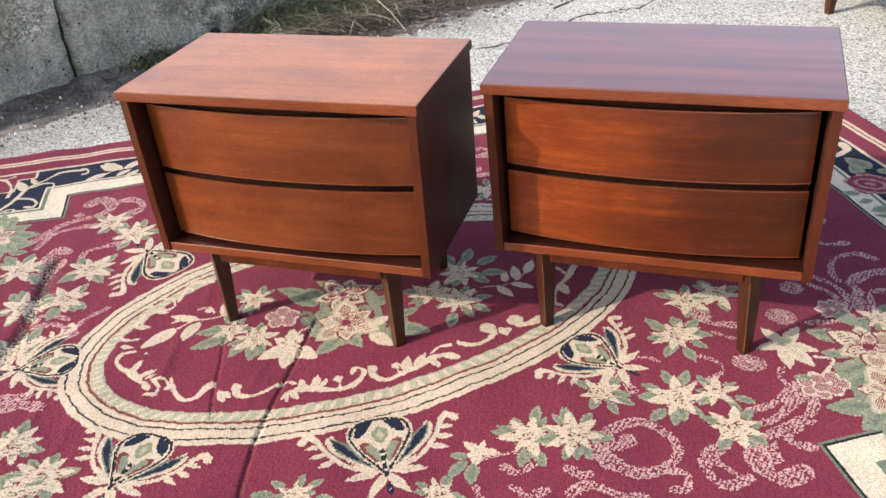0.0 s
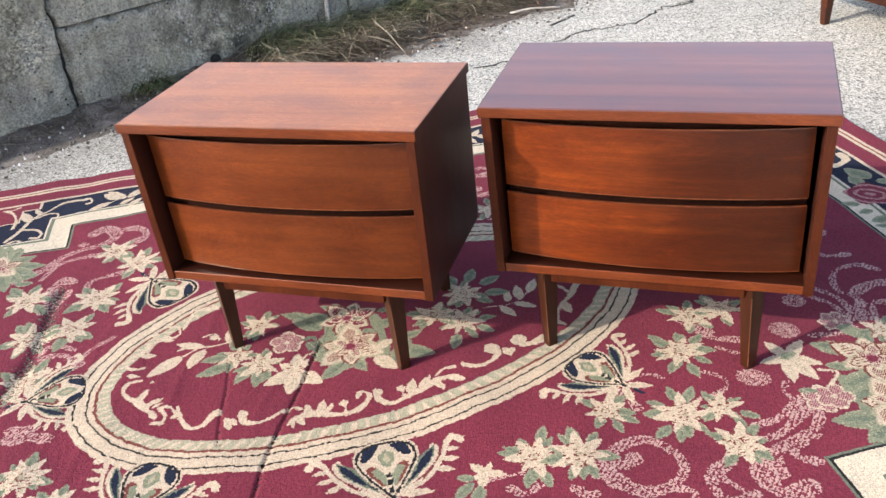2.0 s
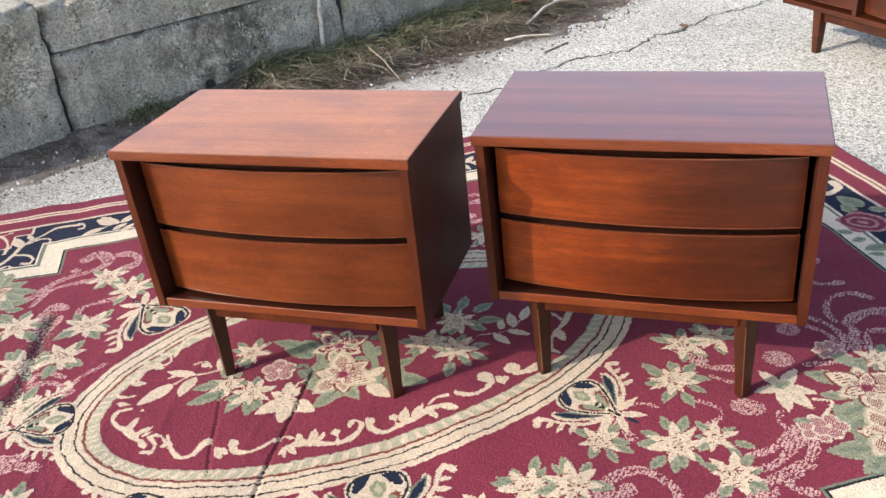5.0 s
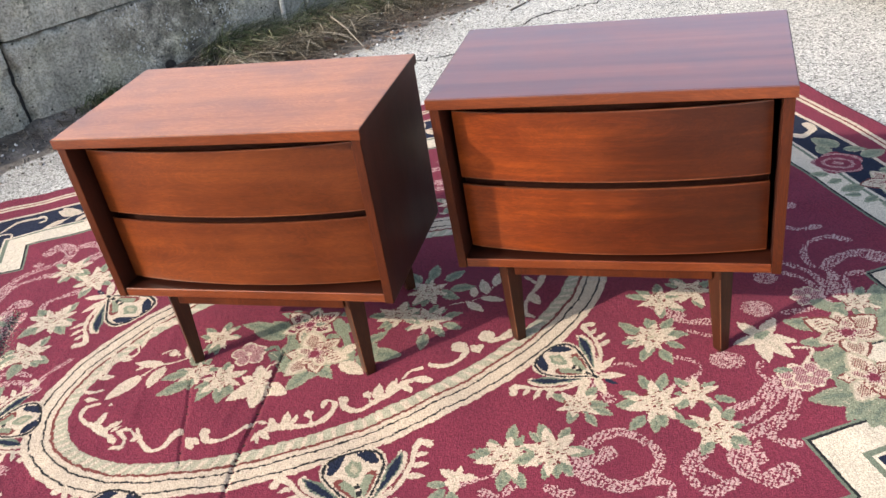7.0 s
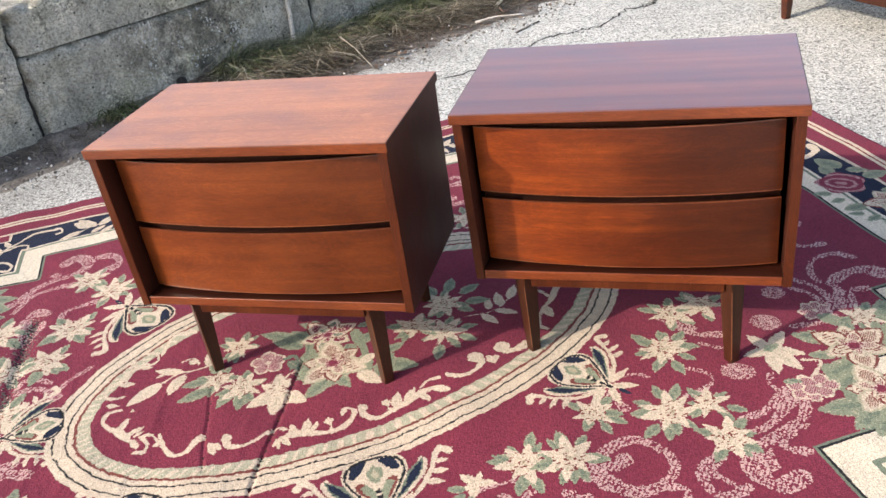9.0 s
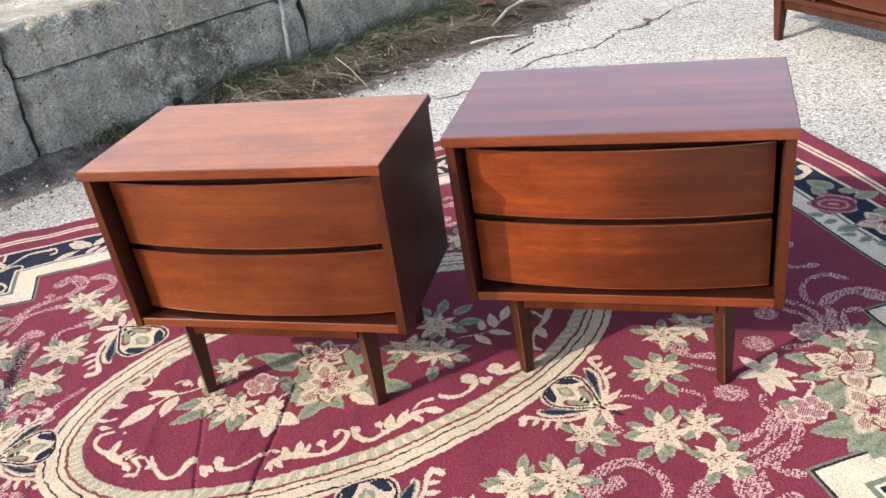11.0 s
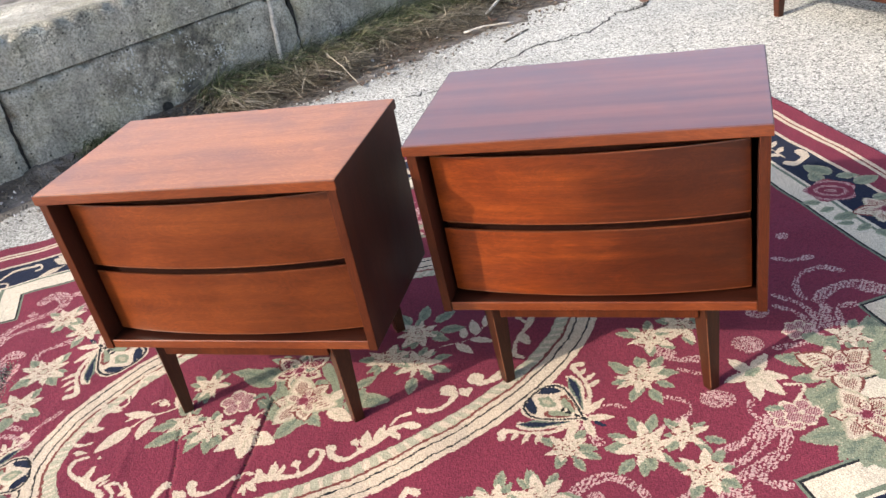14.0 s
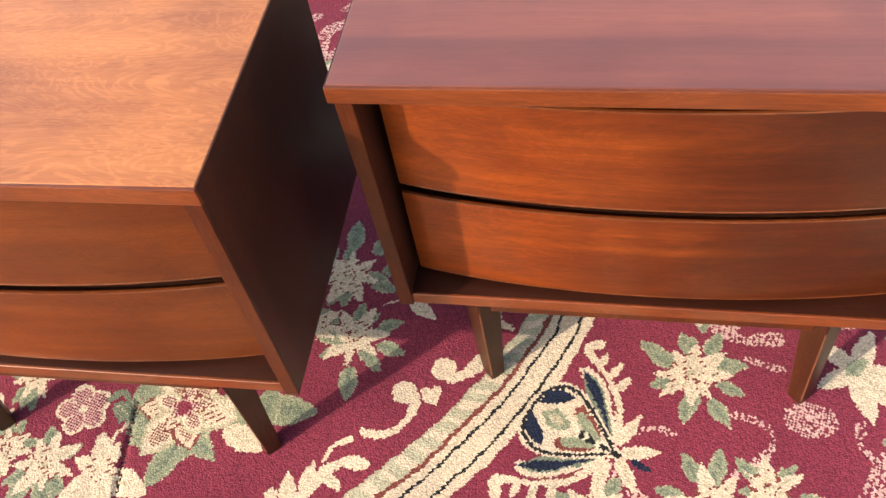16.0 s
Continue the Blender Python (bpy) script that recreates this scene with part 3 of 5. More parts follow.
bm = bmesh.new()
NS, NO = 300, 14
grid = []
for i in range(NS + 1):
    s = -3.0 + 9.0 * i / NS
    w = strip_width(s) * (1 + 0.20 * noise.fractal(Vector((s * 6, 2, 0)), 0.8, 2, 5))
    grid.append([bm.verts.new((s, -w * k / NO + 0.02, soil_height(s, w * k / NO) - (0.006 if k == NO else 0))) for k in range(NO + 1)])
for a, b in zip(grid, grid[1:]):
    for k in range(NO):
        bm.faces.new((a[k], a[k + 1], b[k + 1], b[k]))
bmesh.ops.recalc_face_normals(bm, faces=bm.faces)
soil = tagged(part("soil_strip", bm, SOIL, smooth=True), "dark damp soil washed along the wall foot", "soil", kind="stuff")
soil.matrix_world = WALL


def blades(name, count, area, length, lift, material, seed, label, lean=(0.3, -1.0), clumps=0, width=0.0028):
    """Long grass blades bent over, one joined mesh."""
    rnd = random.Random(seed)
    bm = bmesh.new()
    seeds = [(rnd.uniform(*area[:2]), rnd.random()) for _ in range(clumps)] if clumps else []
    for _ in range(count):
        if seeds:
            cs, co = rnd.choice(seeds)
            s = rnd.gauss(cs, 0.045)
            o = max(0.01, (area[2] + (area[3] - area[2]) * co) * strip_width(s) + rnd.gauss(0, 0.025))
        else:
            s = rnd.uniform(*area[:2])
            o = rnd.uniform(area[2], area[3]) * strip_width(s)
        z = soil_height(s, o) - 0.004
        L = rnd.uniform(*length)
        ang = math.atan2(lean[1], lean[0]) + rnd.gauss(0, 0.75)
        d = Vector((math.cos(ang), math.sin(ang), 0))
        side = Vector((-d.y, d.x, 0)) * width * rnd.uniform(0.5, 1.2)
        up = rnd.uniform(*lift)
        bend = rnd.gauss(0, 0.25)
        prev = None
        n = 5
        for k in range(n + 1):
            q = k / n
            p = Vector((s, -o, z)) + d * L * q * (0.55 + 0.45 * q) + side.normalized() * L * bend * q * q
            p.z = max(p.z + up * L * 4 * q * (1 - q * 0.86) * 0.55, soil_height(s, min(max(-p.y, 0), 0.7)) + 0.002)
            p.y = min(p.y, -0.004)
            w = side * (1 - q) ** 0.6
            cur = [bm.verts.new(p + w), bm.verts.new(p - w)] if k < n else [bm.verts.new(p)]
            if prev:
                bm.faces.new((prev[0], prev[1], cur[1], cur[0]) if k < n else (prev[0], prev[1], cur[0]))
            prev = cur
    ob = tagged(part(name, bm, material), label, "grass", kind="stuff")
    ob.matrix_world = WALL
    return ob


blades("dead_grass", 4600, (0.74, 2.34, 0.04, 0.56), (0.10, 0.26), (0.10, 0.42), STRAW, 5, "matted dead straw-coloured grass at the wall foot", lean=(0.75, -0.7), clumps=64, width=0.0030)
blades("dry_grass", 2300, (0.70, 2.55, 0.12, 0.80), (0.08, 0.24), (0.02, 0.12), STRAW_DARK, 6, "flattened brown dead grass and stalks", lean=(1.0, -0.2), width=0.0032)
blades("green_grass", 1500, (0.72, 2.45, 0.02, 0.36), (0.10, 0.26), (0.26, 0.6), GRASS, 7, "sparse green grass tufts against the wall", lean=(0.8, -0.75), clumps=34, width=0.0028)
blades("grass_tuft", 130, (0.25, 0.48, 0.02, 0.2), (0.06, 0.16), (0.35, 0.7), GRASS, 8, "small green tuft at the wall foot", clumps=3)
blades("grass_litter", 420, (-0.75, 0.75, 0.0, 0.35), (0.05, 0.14), (0.02, 0.2), STRAW_DARK, 9, "thin dead stalks on the soil")


def pebbles(name, count, area, size, material, seed, label):
    rnd = random.Random(seed)
    bm = bmesh.new()
    for _ in range(count):
        s, f = rnd.uniform(*area[:2]), rnd.uniform(*area[2:])
        o = f * strip_width(s)
        r = rnd.uniform(*size)
        m = Matrix.Translation((s, -o, max(soil_height(s, o) if f < 1 else 0.0, 0) + r * 0.2)) @ Euler((rnd.random() * 6, rnd.random() * 6, rnd.random() * 6)).to_matrix().to_4x4() @ Matrix.Diagonal((r, r * rnd.uniform(0.6, 1), r * rnd.uniform(0.4, 0.8), 1))
        g = bmesh.ops.create_icosphere(bm, subdivisions=1, radius=1, matrix=m)
        for v in g["verts"]:
            v.co += Vector([rnd.uniform(-1, 1) * r * 0.15 for _ in range(3)])
    ob = tagged(part(name, bm, material), label, "gravel", kind="stuff")
    ob.matrix_world = WALL
    return ob


pebbles("gravel", 320, (-1.0, 3.0, 0.2, 1.25), (0.003, 0.009), PEBBLE, 21, "loose small pale stones on soil and asphalt")
pebbles("soil_crumbs", 1300, (-1.0, 2.6, 0.03, 1.15), (0.002, 0.009), SOIL, 22, "crumbs of dark soil")


def litter(name, count, area, size, material, seed, label):
    rnd = random.Random(seed)
    bm = bmesh.new()
    for _ in range(count):
        s = rnd.uniform(*area[:2])
        o = rnd.uniform(*area[2:]) * strip_width(s)
        L, t = rnd.uniform(*size), rnd.random() * 6.3
        c, q = math.cos(t) * L, math.sin(t) * L
        z = max(0, soil_height(s, o)) + 0.003
        h = [rnd.uniform(0, 0.5) * L for _ in range(4)]
        v = [bm.verts.new((s + x * c - y * q, -o + x * q + y * c, z + k)) for (x, y), k in zip(((-1, 0), (0, -0.5), (1, 0), (0, 0.5)), h)]
        bm.faces.new(v[:3]), bm.faces.new((v[0], v[2], v[3]))
    ob = tagged(part(name, bm, material), label, "leaf litter", kind="stuff")
    ob.matrix_world = WALL
    return ob


litter("leaf_litter", 1300, (0.25, 2.9, 0.02, 1.02), (0.005, 0.018), LITTER, 31, "scraps of brown leaves and stalks on the soil")


def twig(name, pts, r0, r1, material, label, category="stick"):
    """A bent stick of round section along a few points."""
    bm = bmesh.new()
    p = [Vector(c) for c in pts]
    fine = []
    rnd = random.Random(len(name) + int(abs(p[0].x) * 1000))
    for a, b in zip(p, p[1:]):
        for k in range(5):
            fine.append(a.lerp(b, k / 5) + Vector((rnd.uniform(-1, 1), rnd.uniform(-1, 1), rnd.uniform(0, 1))) * r0 * 0.35)
    fine.append(p[-1])
    rings = []
    for k, c in enumerate(fine):
        d = (fine[min(k + 1, len(fine) - 1)] - fine[max(k - 1, 0)]).normalized()
        u = d.orthogonal().normalized()
        v = d.cross(u)
        r = r0 + (r1 - r0) * k / (len(fine) - 1)
        rings.append([bm.verts.new(c + (u * math.cos(a) + v * math.sin(a)) * r * rnd.uniform(0.9, 1.1)) for a in [2 * math.pi * q / 8 for q in range(8)]])
    for a, b in zip(rings, rings[1:]):
        for q in range(8):
            bm.faces.new((a[q], a[(q + 1) % 8], b[(q + 1) % 8], b[q]))
    bm.faces.new(rings[0][::-1]), bm.faces.new(rings[-1])
    bmesh.ops.recalc_face_normals(bm, faces=bm.faces)
    return tagged(part(name, bm, material, smooth=True), label, category)


GZ = GROUND_Z
twig("upright_stick", ((-1.800, 3.615, 0.0), (-1.812, 3.655, 0.20), (-1.815, 3.69, 0.45), (-1.83, 3.75, 0.85)), 0.011, 0.008, PALE_BARK, "thin pale barkless stick leaning on the wall")
twig("fallen_branch", ((-0.985, 4.17, 0.02), (-0.945, 4.36, 0.050), (-0.88, 4.58, 0.06), (-0.74, 4.90, 0.05)), 0.006, 0.008, PALE_BARK, "bleached bent branch lying in the grass")
twig("twig", ((-1.03, 3.95, GZ + 0.02), (-0.95, 4.01, GZ + 0.025), (-0.83, 4.08, GZ + 0.012)), 0.0055, 0.0035, PALE_BARK, "rough pale twig on the asphalt edge")
twig("dry_stalk", ((-1.56, 3.60, 0.07), (-1.45, 3.50, 0.05), (-1.33, 3.39, 0.005)), 0.0028, 0.0016, DRY_STALK, "thin pale dry stalk over grass")
twig("thin_twig", ((-0.81, 3.83, GZ + 0.004), (-0.74, 3.99, GZ + 0.004)), 0.004, 0.003, SOIL, "thin dark twig on the asphalt")


def dead_leaf(x, y, z, size, turn, curl):
    bm = bmesh.new()
    n, m = 8, 6
    g = []
    for i in range(n + 1):
        s = i / n
        w = 0.32 * math.sin(math.pi * s ** 0.8) * (1 + 0.25 * math.sin(s * 21)) + 0.005
        g.append([bm.verts.new(((s - 0.5) * size, (k / m - 0.5) * 2 * w * size, size * (curl * (2 * k / m - 1) ** 2 * w * 2 + 0.25 * (s - 0.4) ** 2))) for k in range(m + 1)])
    for a, b in zip(g, g[1:]):
        for k in range(m):
            bm.faces.new((a[k], a[k + 1], b[k + 1], b[k]))
    ob = tagged(part("dead_leaf", bm, DEAD_LEAF, smooth=True), "curled reddish-brown dead leaf by the wall", "leaf", "dead leaves")
    ob.matrix_world = pose(x, y, z, 20, 10, turn)
    sol = ob.modifiers.new("thickness", "SOLIDIFY")
    sol.thickness = 0.0008
    return ob


dead_leaf(-1.072, 4.394, 0.060, 0.115, 35, 0.6)
dead_leaf(-0.93, 4.08, 0.012, 0.07, 110, 0.4)
dead_leaf(-0.26, 4.26, -0.004, 0.045, 10, 0.2)
dead_leaf(-1.50, 3.42, 0.02, 0.06, 70, 0.5)

# ---- rug ----
RUG_YAW = 33.0
E1 = np.array((math.cos(radians(RUG_YAW)), math.sin(radians(RUG_YAW))))
E2 = np.array((-E1[1], E1[0]))
A0, B0, HU, HV = 0.30, 1.672, 1.61, 1.155     # the rug's middle and half sizes, along its own axes
CELL = 0.0028
NU, NV = int(2 * HU / CELL), int(2 * HV / CELL)
U, V = np.meshgrid(A0 - HU + (np.arange(NU) + 0.5) * CELL, B0 - HV + (np.arange(NV) + 0.5) * CELL)
MAROON, CREAM, NAVY, SAGE, OLIVE, RUST, INK, GREY, PINK, PALE, WHITE = range(11)
knots = np.full(U.shape, MAROON, np.uint8)
CHECK = (np.add.outer(np.arange(NV), np.arange(NU)) % 2).astype(bool)
DOTS = (np.add.outer(np.arange(NV) // 2, np.arange(NU) // 2) % 2).astype(bool)
ROWS = np.broadcast_to((np.arange(NV) % 3 == 0)[:, None], U.shape)
YARNS = [yarn("yarn_maroon", (0.225, 0.036, 0.061)), yarn("yarn_cream", (0.69, 0.560, 0.415)), yarn("yarn_navy", (0.016, 0.022, 0.045)),
         yarn("yarn_sage", (0.275, 0.300, 0.200)), yarn("yarn_olive", (0.49, 0.43, 0.295)), yarn("yarn_rust", (0.22, 0.06, 0.05)),
         yarn("yarn_ink", (0.02, 0.02, 0.022)), yarn("yarn_grey", (0.18, 0.21, 0.15)), yarn("yarn_pink", (0.62, 0.40, 0.36)), yarn("yarn_pale", (0.47, 0.445, 0.315)),
         yarn("yarn_white", (0.76, 0.655, 0.50))]


def steps(u):
    """The half width of the field at u: a stepped corner."""
    near = np.select([u < 0.72, u < 0.92, u < 1.12, u < 1.27], [0.803, 0.67, 0.50, 0.30], -9.0)
    far_end = np.select([u < 0.77, u < 1.18, u < 1.26, u < 1.32], [0.803, 0.67, 0.50, 0.30], -9.0)
    return np.where(U < A0, far_end, near)



du, dv = np.abs(U - A0), np.abs(V - B0)


def field(d):
    return dv < steps(du - d) + d


edge = np.minimum(HU - du, HV - dv)
knots[:] = NAVY
for d, c in ((0.084, WHITE), (0.078, GREY), (0.068, WHITE), (0.0115, INK), (0.0065, GREY)):
    knots[field(d)] = c
knots[field(0.0)] = MAROON
# the corners outside the navy band, stepped too
for grow, c in ((0.0, CREAM), (0.007, MAROON)):
    for su, sv in ((0.894, 0.964), (0.943, 0.885), (1.06, 0.80), (1.20, 0.68), (1.36, 0.52)):
        knots[(du > su + grow) & (dv > sv + grow)] = c
for d, c in ((0.145, CREAM), (0.135, MAROON), (0.082, CREAM), (0.070, RUST), (0.065, CREAM), (0.052, MAROON)):
    knots[edge < d] = c

# oval medallion band
OV = radians(9.18)
pu = U - 0.301 + 0.0012 * np.sin(V * 67 + 2 * np.sin(U * 23)) + 0.0009 * np.sin(V * 190 + U * 60)
pv = V - 1.671 + 0.0012 * np.sin(U * 61 + 2 * np.sin(V * 29)) + 0.0009 * np.sin(U * 210 - V * 70)
qu, qv = pu * math.cos(OV) + pv * math.sin(OV), -pu * math.sin(OV) + pv * math.cos(OV)
OA, OB = 0.676, 0.3916
rad = np.sqrt((qu / OA) ** 2 + (qv / OB) ** 2)
grad = np.sqrt((qu / OA ** 2) ** 2 + (qv / OB ** 2) ** 2) / np.maximum(rad, 1e-6)
depth = (1 - rad) / np.maximum(grad, 1e-6)      # metres in from the band's outer edge
ang = np.arctan2(qv / OB, qu / OA)
for lo, hi, c in ((0, 0.014, CREAM), (0.014, 0.018, INK), (0.018, 0.042, CREAM), (0.042, 0.046, INK), (0.046, 0.058, CREAM), (0.058, 0.0655, RUST), (0.0655, 0.092, CREAM)):
    knots[(depth >= lo) & (depth < hi)] = c
cord = (depth >= 0.064) & (depth < 0.092)
knots[cord & ((ang * 18.3 + 0.10 * np.sin(ang * 57)) % 1.0 < 0.62)] = PALE
knots[(depth >= 0.0890) & (depth < 0.0935)] = PALE

# ---- rug pattern: woven motifs ----
KN = np.random.default_rng(11)
JU, JV = U + KN.normal(0, 0.0006, U.shape), V + KN.normal(0, 0.0006, U.shape)
FLECK = KN.random(U.shape)


def span(values, lo, hi, first, count):
    return max(0, int((lo - first) / CELL)), min(count, int((hi - first) / CELL) + 2)


def window(a0, b0, a1, b1):
    i0, i1 = span(U, a0, a1, A0 - HU, NU)
    j0, j1 = span(V, b0, b1, B0 - HV, NV)
    return (slice(j0, max(j0, j1)), slice(i0, max(i0, i1)))


def weave(w, mask, colour):
    view = knots[w]
    view[mask] = colour


def along(w, a1, b1, a2, b2):
    """How far along the line from 1 to 2 (0 to 1) and how far beside it (in its lengths) the knots of w lie; its length."""
    dx, dy = a2 - a1, b2 - b1
    ll = dx * dx + dy * dy + 1e-9
    x, y = JU[w] - a1, JV[w] - b1
    return (x * dx + y * dy) / ll, (y * dx - x * dy) / ll


def leaf(a1, b1, a2, b2, ratio=0.42, colour=SAGE):
    r = math.hypot(a2 - a1, b2 - b1) * 0.4
    w = window(min(a1, a2) - r, min(b1, b2) - r, max(a1, a2) + r, max(b1, b2) + r)
    s, q = along(w, a1, b1, a2, b2)
    inside = (s > 0) & (s < 1)
    half = ratio * 0.5 * np.clip(np.sin(math.pi * np.clip(s, 0, 1) ** 0.8), 0, 1) ** 0.8
    m = inside & (np.abs(q) < half)
    weave(w, m, colour)
    if colour == SAGE:
        weave(w, m & (np.abs(q) < half * 0.34) & (s < 0.75) & (FLECK[w] < 0.75), GREY)
        weave(w, m & (np.abs(q) > half * 0.8) & (FLECK[w] < 0.35), OLIVE)
    else:
        weave(w, m & (np.abs(q) < 0.035) & (s < 0.7) & (s > 0.15) & (FLECK[w] < 0.45), OLIVE)


def curve_points(pts, n=14):
    p = [np.array(c, float) for c in pts]
    p = [2 * p[0] - p[1]] + p + [2 * p[-1] - p[-2]]
    out = []
    for k in range(1, len(p) - 2):
        for t in np.linspace(0, 1, n, endpoint=False):
            out.append(0.5 * (2 * p[k] + (p[k + 1] - p[k - 1]) * t + (2 * p[k - 1] - 5 * p[k] + 4 * p[k + 1] - p[k + 2]) * t * t + (3 * p[k] - p[k - 1] - 3 * p[k + 1] + p[k + 2]) * t ** 3))
    return np.array(out + [p[-2]])


def stroke_mask(pts, w0, w1):
    c = curve_points(pts)
    r = max(w0, w1)
    w = window(c[:, 0].min() - r, c[:, 1].min() - r, c[:, 0].max() + r, c[:, 1].max() + r)
    m = np.zeros(JU[w].shape, bool)
    for k, (x, y) in enumerate(c):
        s = k / (len(c) - 1)
        h = (w0 + (w1 - w0) * s) * (0.5 + 0.12 * math.sin(s * 9))
        m |= (JU[w] - x) ** 2 + (JV[w] - y) ** 2 < h * h
    return w, m


def stroke(pts, w0, w1, colour=CREAM):
    w, m = stroke_mask(pts, w0, w1)
    weave(w, m, colour)


def dotted(pts, w0, w1):
    """A scroll in dense dots, its rim a little closer set."""
    w, m = stroke_mask(pts, w0 * 1.22, w1 * 1.22)
    rim = stroke_mask(pts, w0 * 0.8, w1 * 0.8)
    core = np.zeros(U.shape, bool)
    core[rim[0]] = rim[1]
    weave(w, m & (DOTS[w] & (FLECK[w] < 0.7) | CHECK[w] & (FLECK[w] < 0.5)), PINK)
    weave(w, m & ~core[w] & (FLECK[w] < 0.6), PINK)


def spot(a, b, r, aspect=1.0, turn=0.0, dots=True):
    w = window(a - r, b - r, a + r, b + r)
    x, y = JU[w] - a, JV[w] - b
    c, s = math.cos(turn - 0.6), math.sin(turn - 0.6)
    m = (x * c + y * s) ** 2 + ((y * c - x * s) / aspect) ** 2 < r * r
    weave(w, m & (CHECK[w] & (FLECK[w] < 0.85) | (FLECK[w] < 0.22)) if dots else m, PINK if dots else CREAM)


def polar(a, b, r):
    w = window(a - r, b - r, a + r, b + r)
    x, y = JU[w] - a, JV[w] - b
    return w, np.hypot(x, y) / r, np.arctan2(y, x)


def hatch(a, b, r):
    """Short rust dashes scattered over a blossom."""
    w, rho, th = polar(a, b, r)
    patch = np.sin(JU[w] * 250 + 40 * a + 3 * np.sin(JV[w] * 90)) * np.sin(JV[w] * 210 + 60 * b) > 0.25
    weave(w, (rho < 0.75) & patch & ROWS[w] & (knots[w] == CREAM) & (FLECK[w] < 0.8), RUST)


def flower(a, b, r, petals, turn):
    """A cream blossom of uneven pointed petals, rust between them, with scattered dashes and a speckled heart."""
    rnd = random.Random(int(abs(a) * 9000 + abs(b) * 700))
    for k in range(4):
        t = turn + (k + rnd.uniform(0.2, 0.8)) * 2 * math.pi / 4
        n = r * rnd.uniform(1.25, 1.6)
        leaf(a + 0.4 * r * math.cos(t), b + 0.4 * r * math.sin(t), a + n * math.cos(t), b + n * math.sin(t), 0.5)
    w, rho, th = polar(a, b, r)
    weave(w, (rho < 0.66) & (FLECK[w] < 0.75), RUST)
    weave(w, (rho < 0.66) & (FLECK[w] > 0.82), CREAM)
    for layer, (reach, wide) in enumerate(((1.28, 0.36), (0.66, 0.46))):
        for k in range(petals):
            t = turn + (k + 0.5 * layer + rnd.uniform(-0.18, 0.18)) * 2 * math.pi / petals
            n = r * reach * rnd.uniform(0.74, 1.04)
            leaf(a + 0.05 * r * math.cos(t), b + 0.05 * r * math.sin(t), a + n * math.cos(t), b + n * math.sin(t), wide * rnd.uniform(0.85, 1.2), CREAM)
    hatch(a, b, r)
    weave(w, (rho < 0.15) & (FLECK[w] < 0.55), OLIVE)
    weave(w, (rho > 0.15) & (rho < 0.24) & (FLECK[w] < 0.45), RUST)


def dotted_flower(a, b, r, petals, turn):
    """A blossom in dots, each petal edged with cream."""
    w, rho, th = polar(a, b, r)
    k = (th - turn) * petals / (2 * math.pi)
    near = np.abs(k - np.round(k))
    lim = 0.95 - 0.9 * near ** 1.8
    m = rho < lim
    weave(w, m, MAROON)
    weave(w, m & CHECK[w], PINK)
    weave(w, m & ((rho > lim - 0.12) | (near > 0.46)) & (rho > 0.2), CREAM)
    weave(w, rho < 0.16, CREAM)


def peony(a, b, r, petals, turn, dusky=False):
    """A large open blossom over sage: cream petals edged in rust, most with a dotted maroon blush, round a maroon heart."""
    w, rho, th = polar(a, b, r)
    weave(w, (rho < 0.8) & (FLECK[w] < 0.85), SAGE)
    for ring, (reach, wide) in enumerate(((1.12, 0.62), (0.68, 0.6))):
        for k in range(petals - ring):
            t = turn + (k + 0.5 * ring + 0.12 * math.sin(5 * k + 9 * turn)) * 2 * math.pi / (petals - ring)
            n = r * reach * (1.0 + 0.12 * math.sin(3.1 * k + 9 * turn))
            x, y = a + 0.10 * r * math.cos(t), b + 0.10 * r * math.sin(t)
            u, v = n * math.cos(t), n * math.sin(t)
            leaf(x, y, a + u * 1.06, b + v * 1.06, wide * 1.2, OLIVE if k % 2 else RUST)
            leaf(x, y, a + u, b + v, wide, CREAM)
            c = window(a - 1.3 * r, b - 1.3 * r, a + 1.3 * r, b + 1.3 * r)
            s, q = along(c, a, b, a + u, b + v)
            inner = (s > 0.25) & (s < 0.86) & (np.abs(q) < wide * 0.30 * np.sin(math.pi * np.clip((s - 0.25) / 0.61, 0, 1)))
            if dusky:
                weave(c, inner & (CHECK[c] | (FLECK[c] < 0.5)), GREY if k % 3 == 1 else MAROON)
            elif k % 3 != 2:
                weave(c, inner & CHECK[c], MAROON if ring else RUST)
            else:
                weave(c, inner & ROWS[c] & (FLECK[c] < 0.7), RUST)
    w, rho, th = polar(a, b, r * 0.27)
    weave(w, rho < 0.85 + 0.15 * np.cos(5 * th), MAROON)
    weave(w, (rho > 0.6) & (rho < 0.85) & CHECK[w], PINK)


def maroon_rose(a, b, r):
    w, rho, th = polar(a, b, r)
    m = rho < 0.9 + 0.08 * np.cos(5 * th)
    weave(w, m, MAROON)
    ring = np.sin(rho * 17 + 1.2 * np.sin(2 * th))
    weave(w, m & (ring > 0.35) & CHECK[w], PINK)


def shape(pts, colour, smooth=True):
    """A filled outline."""
    c = curve_points(list(pts) + [pts[0]], 5) if smooth else np.array(pts)
    w = window(c[:, 0].min(), c[:, 1].min(), c[:, 0].max(), c[:, 1].max())
    x, y = JU[w], JV[w]
    m = np.zeros(x.shape, bool)
    for (xa, ya), (xb, yb) in zip(c, np.roll(c, -1, axis=0)):
        if ya != yb:
            m ^= ((y > ya) != (y > yb)) & (x < xa + (y - ya) * (xb - xa) / (yb - ya))
    weave(w, m, colour)


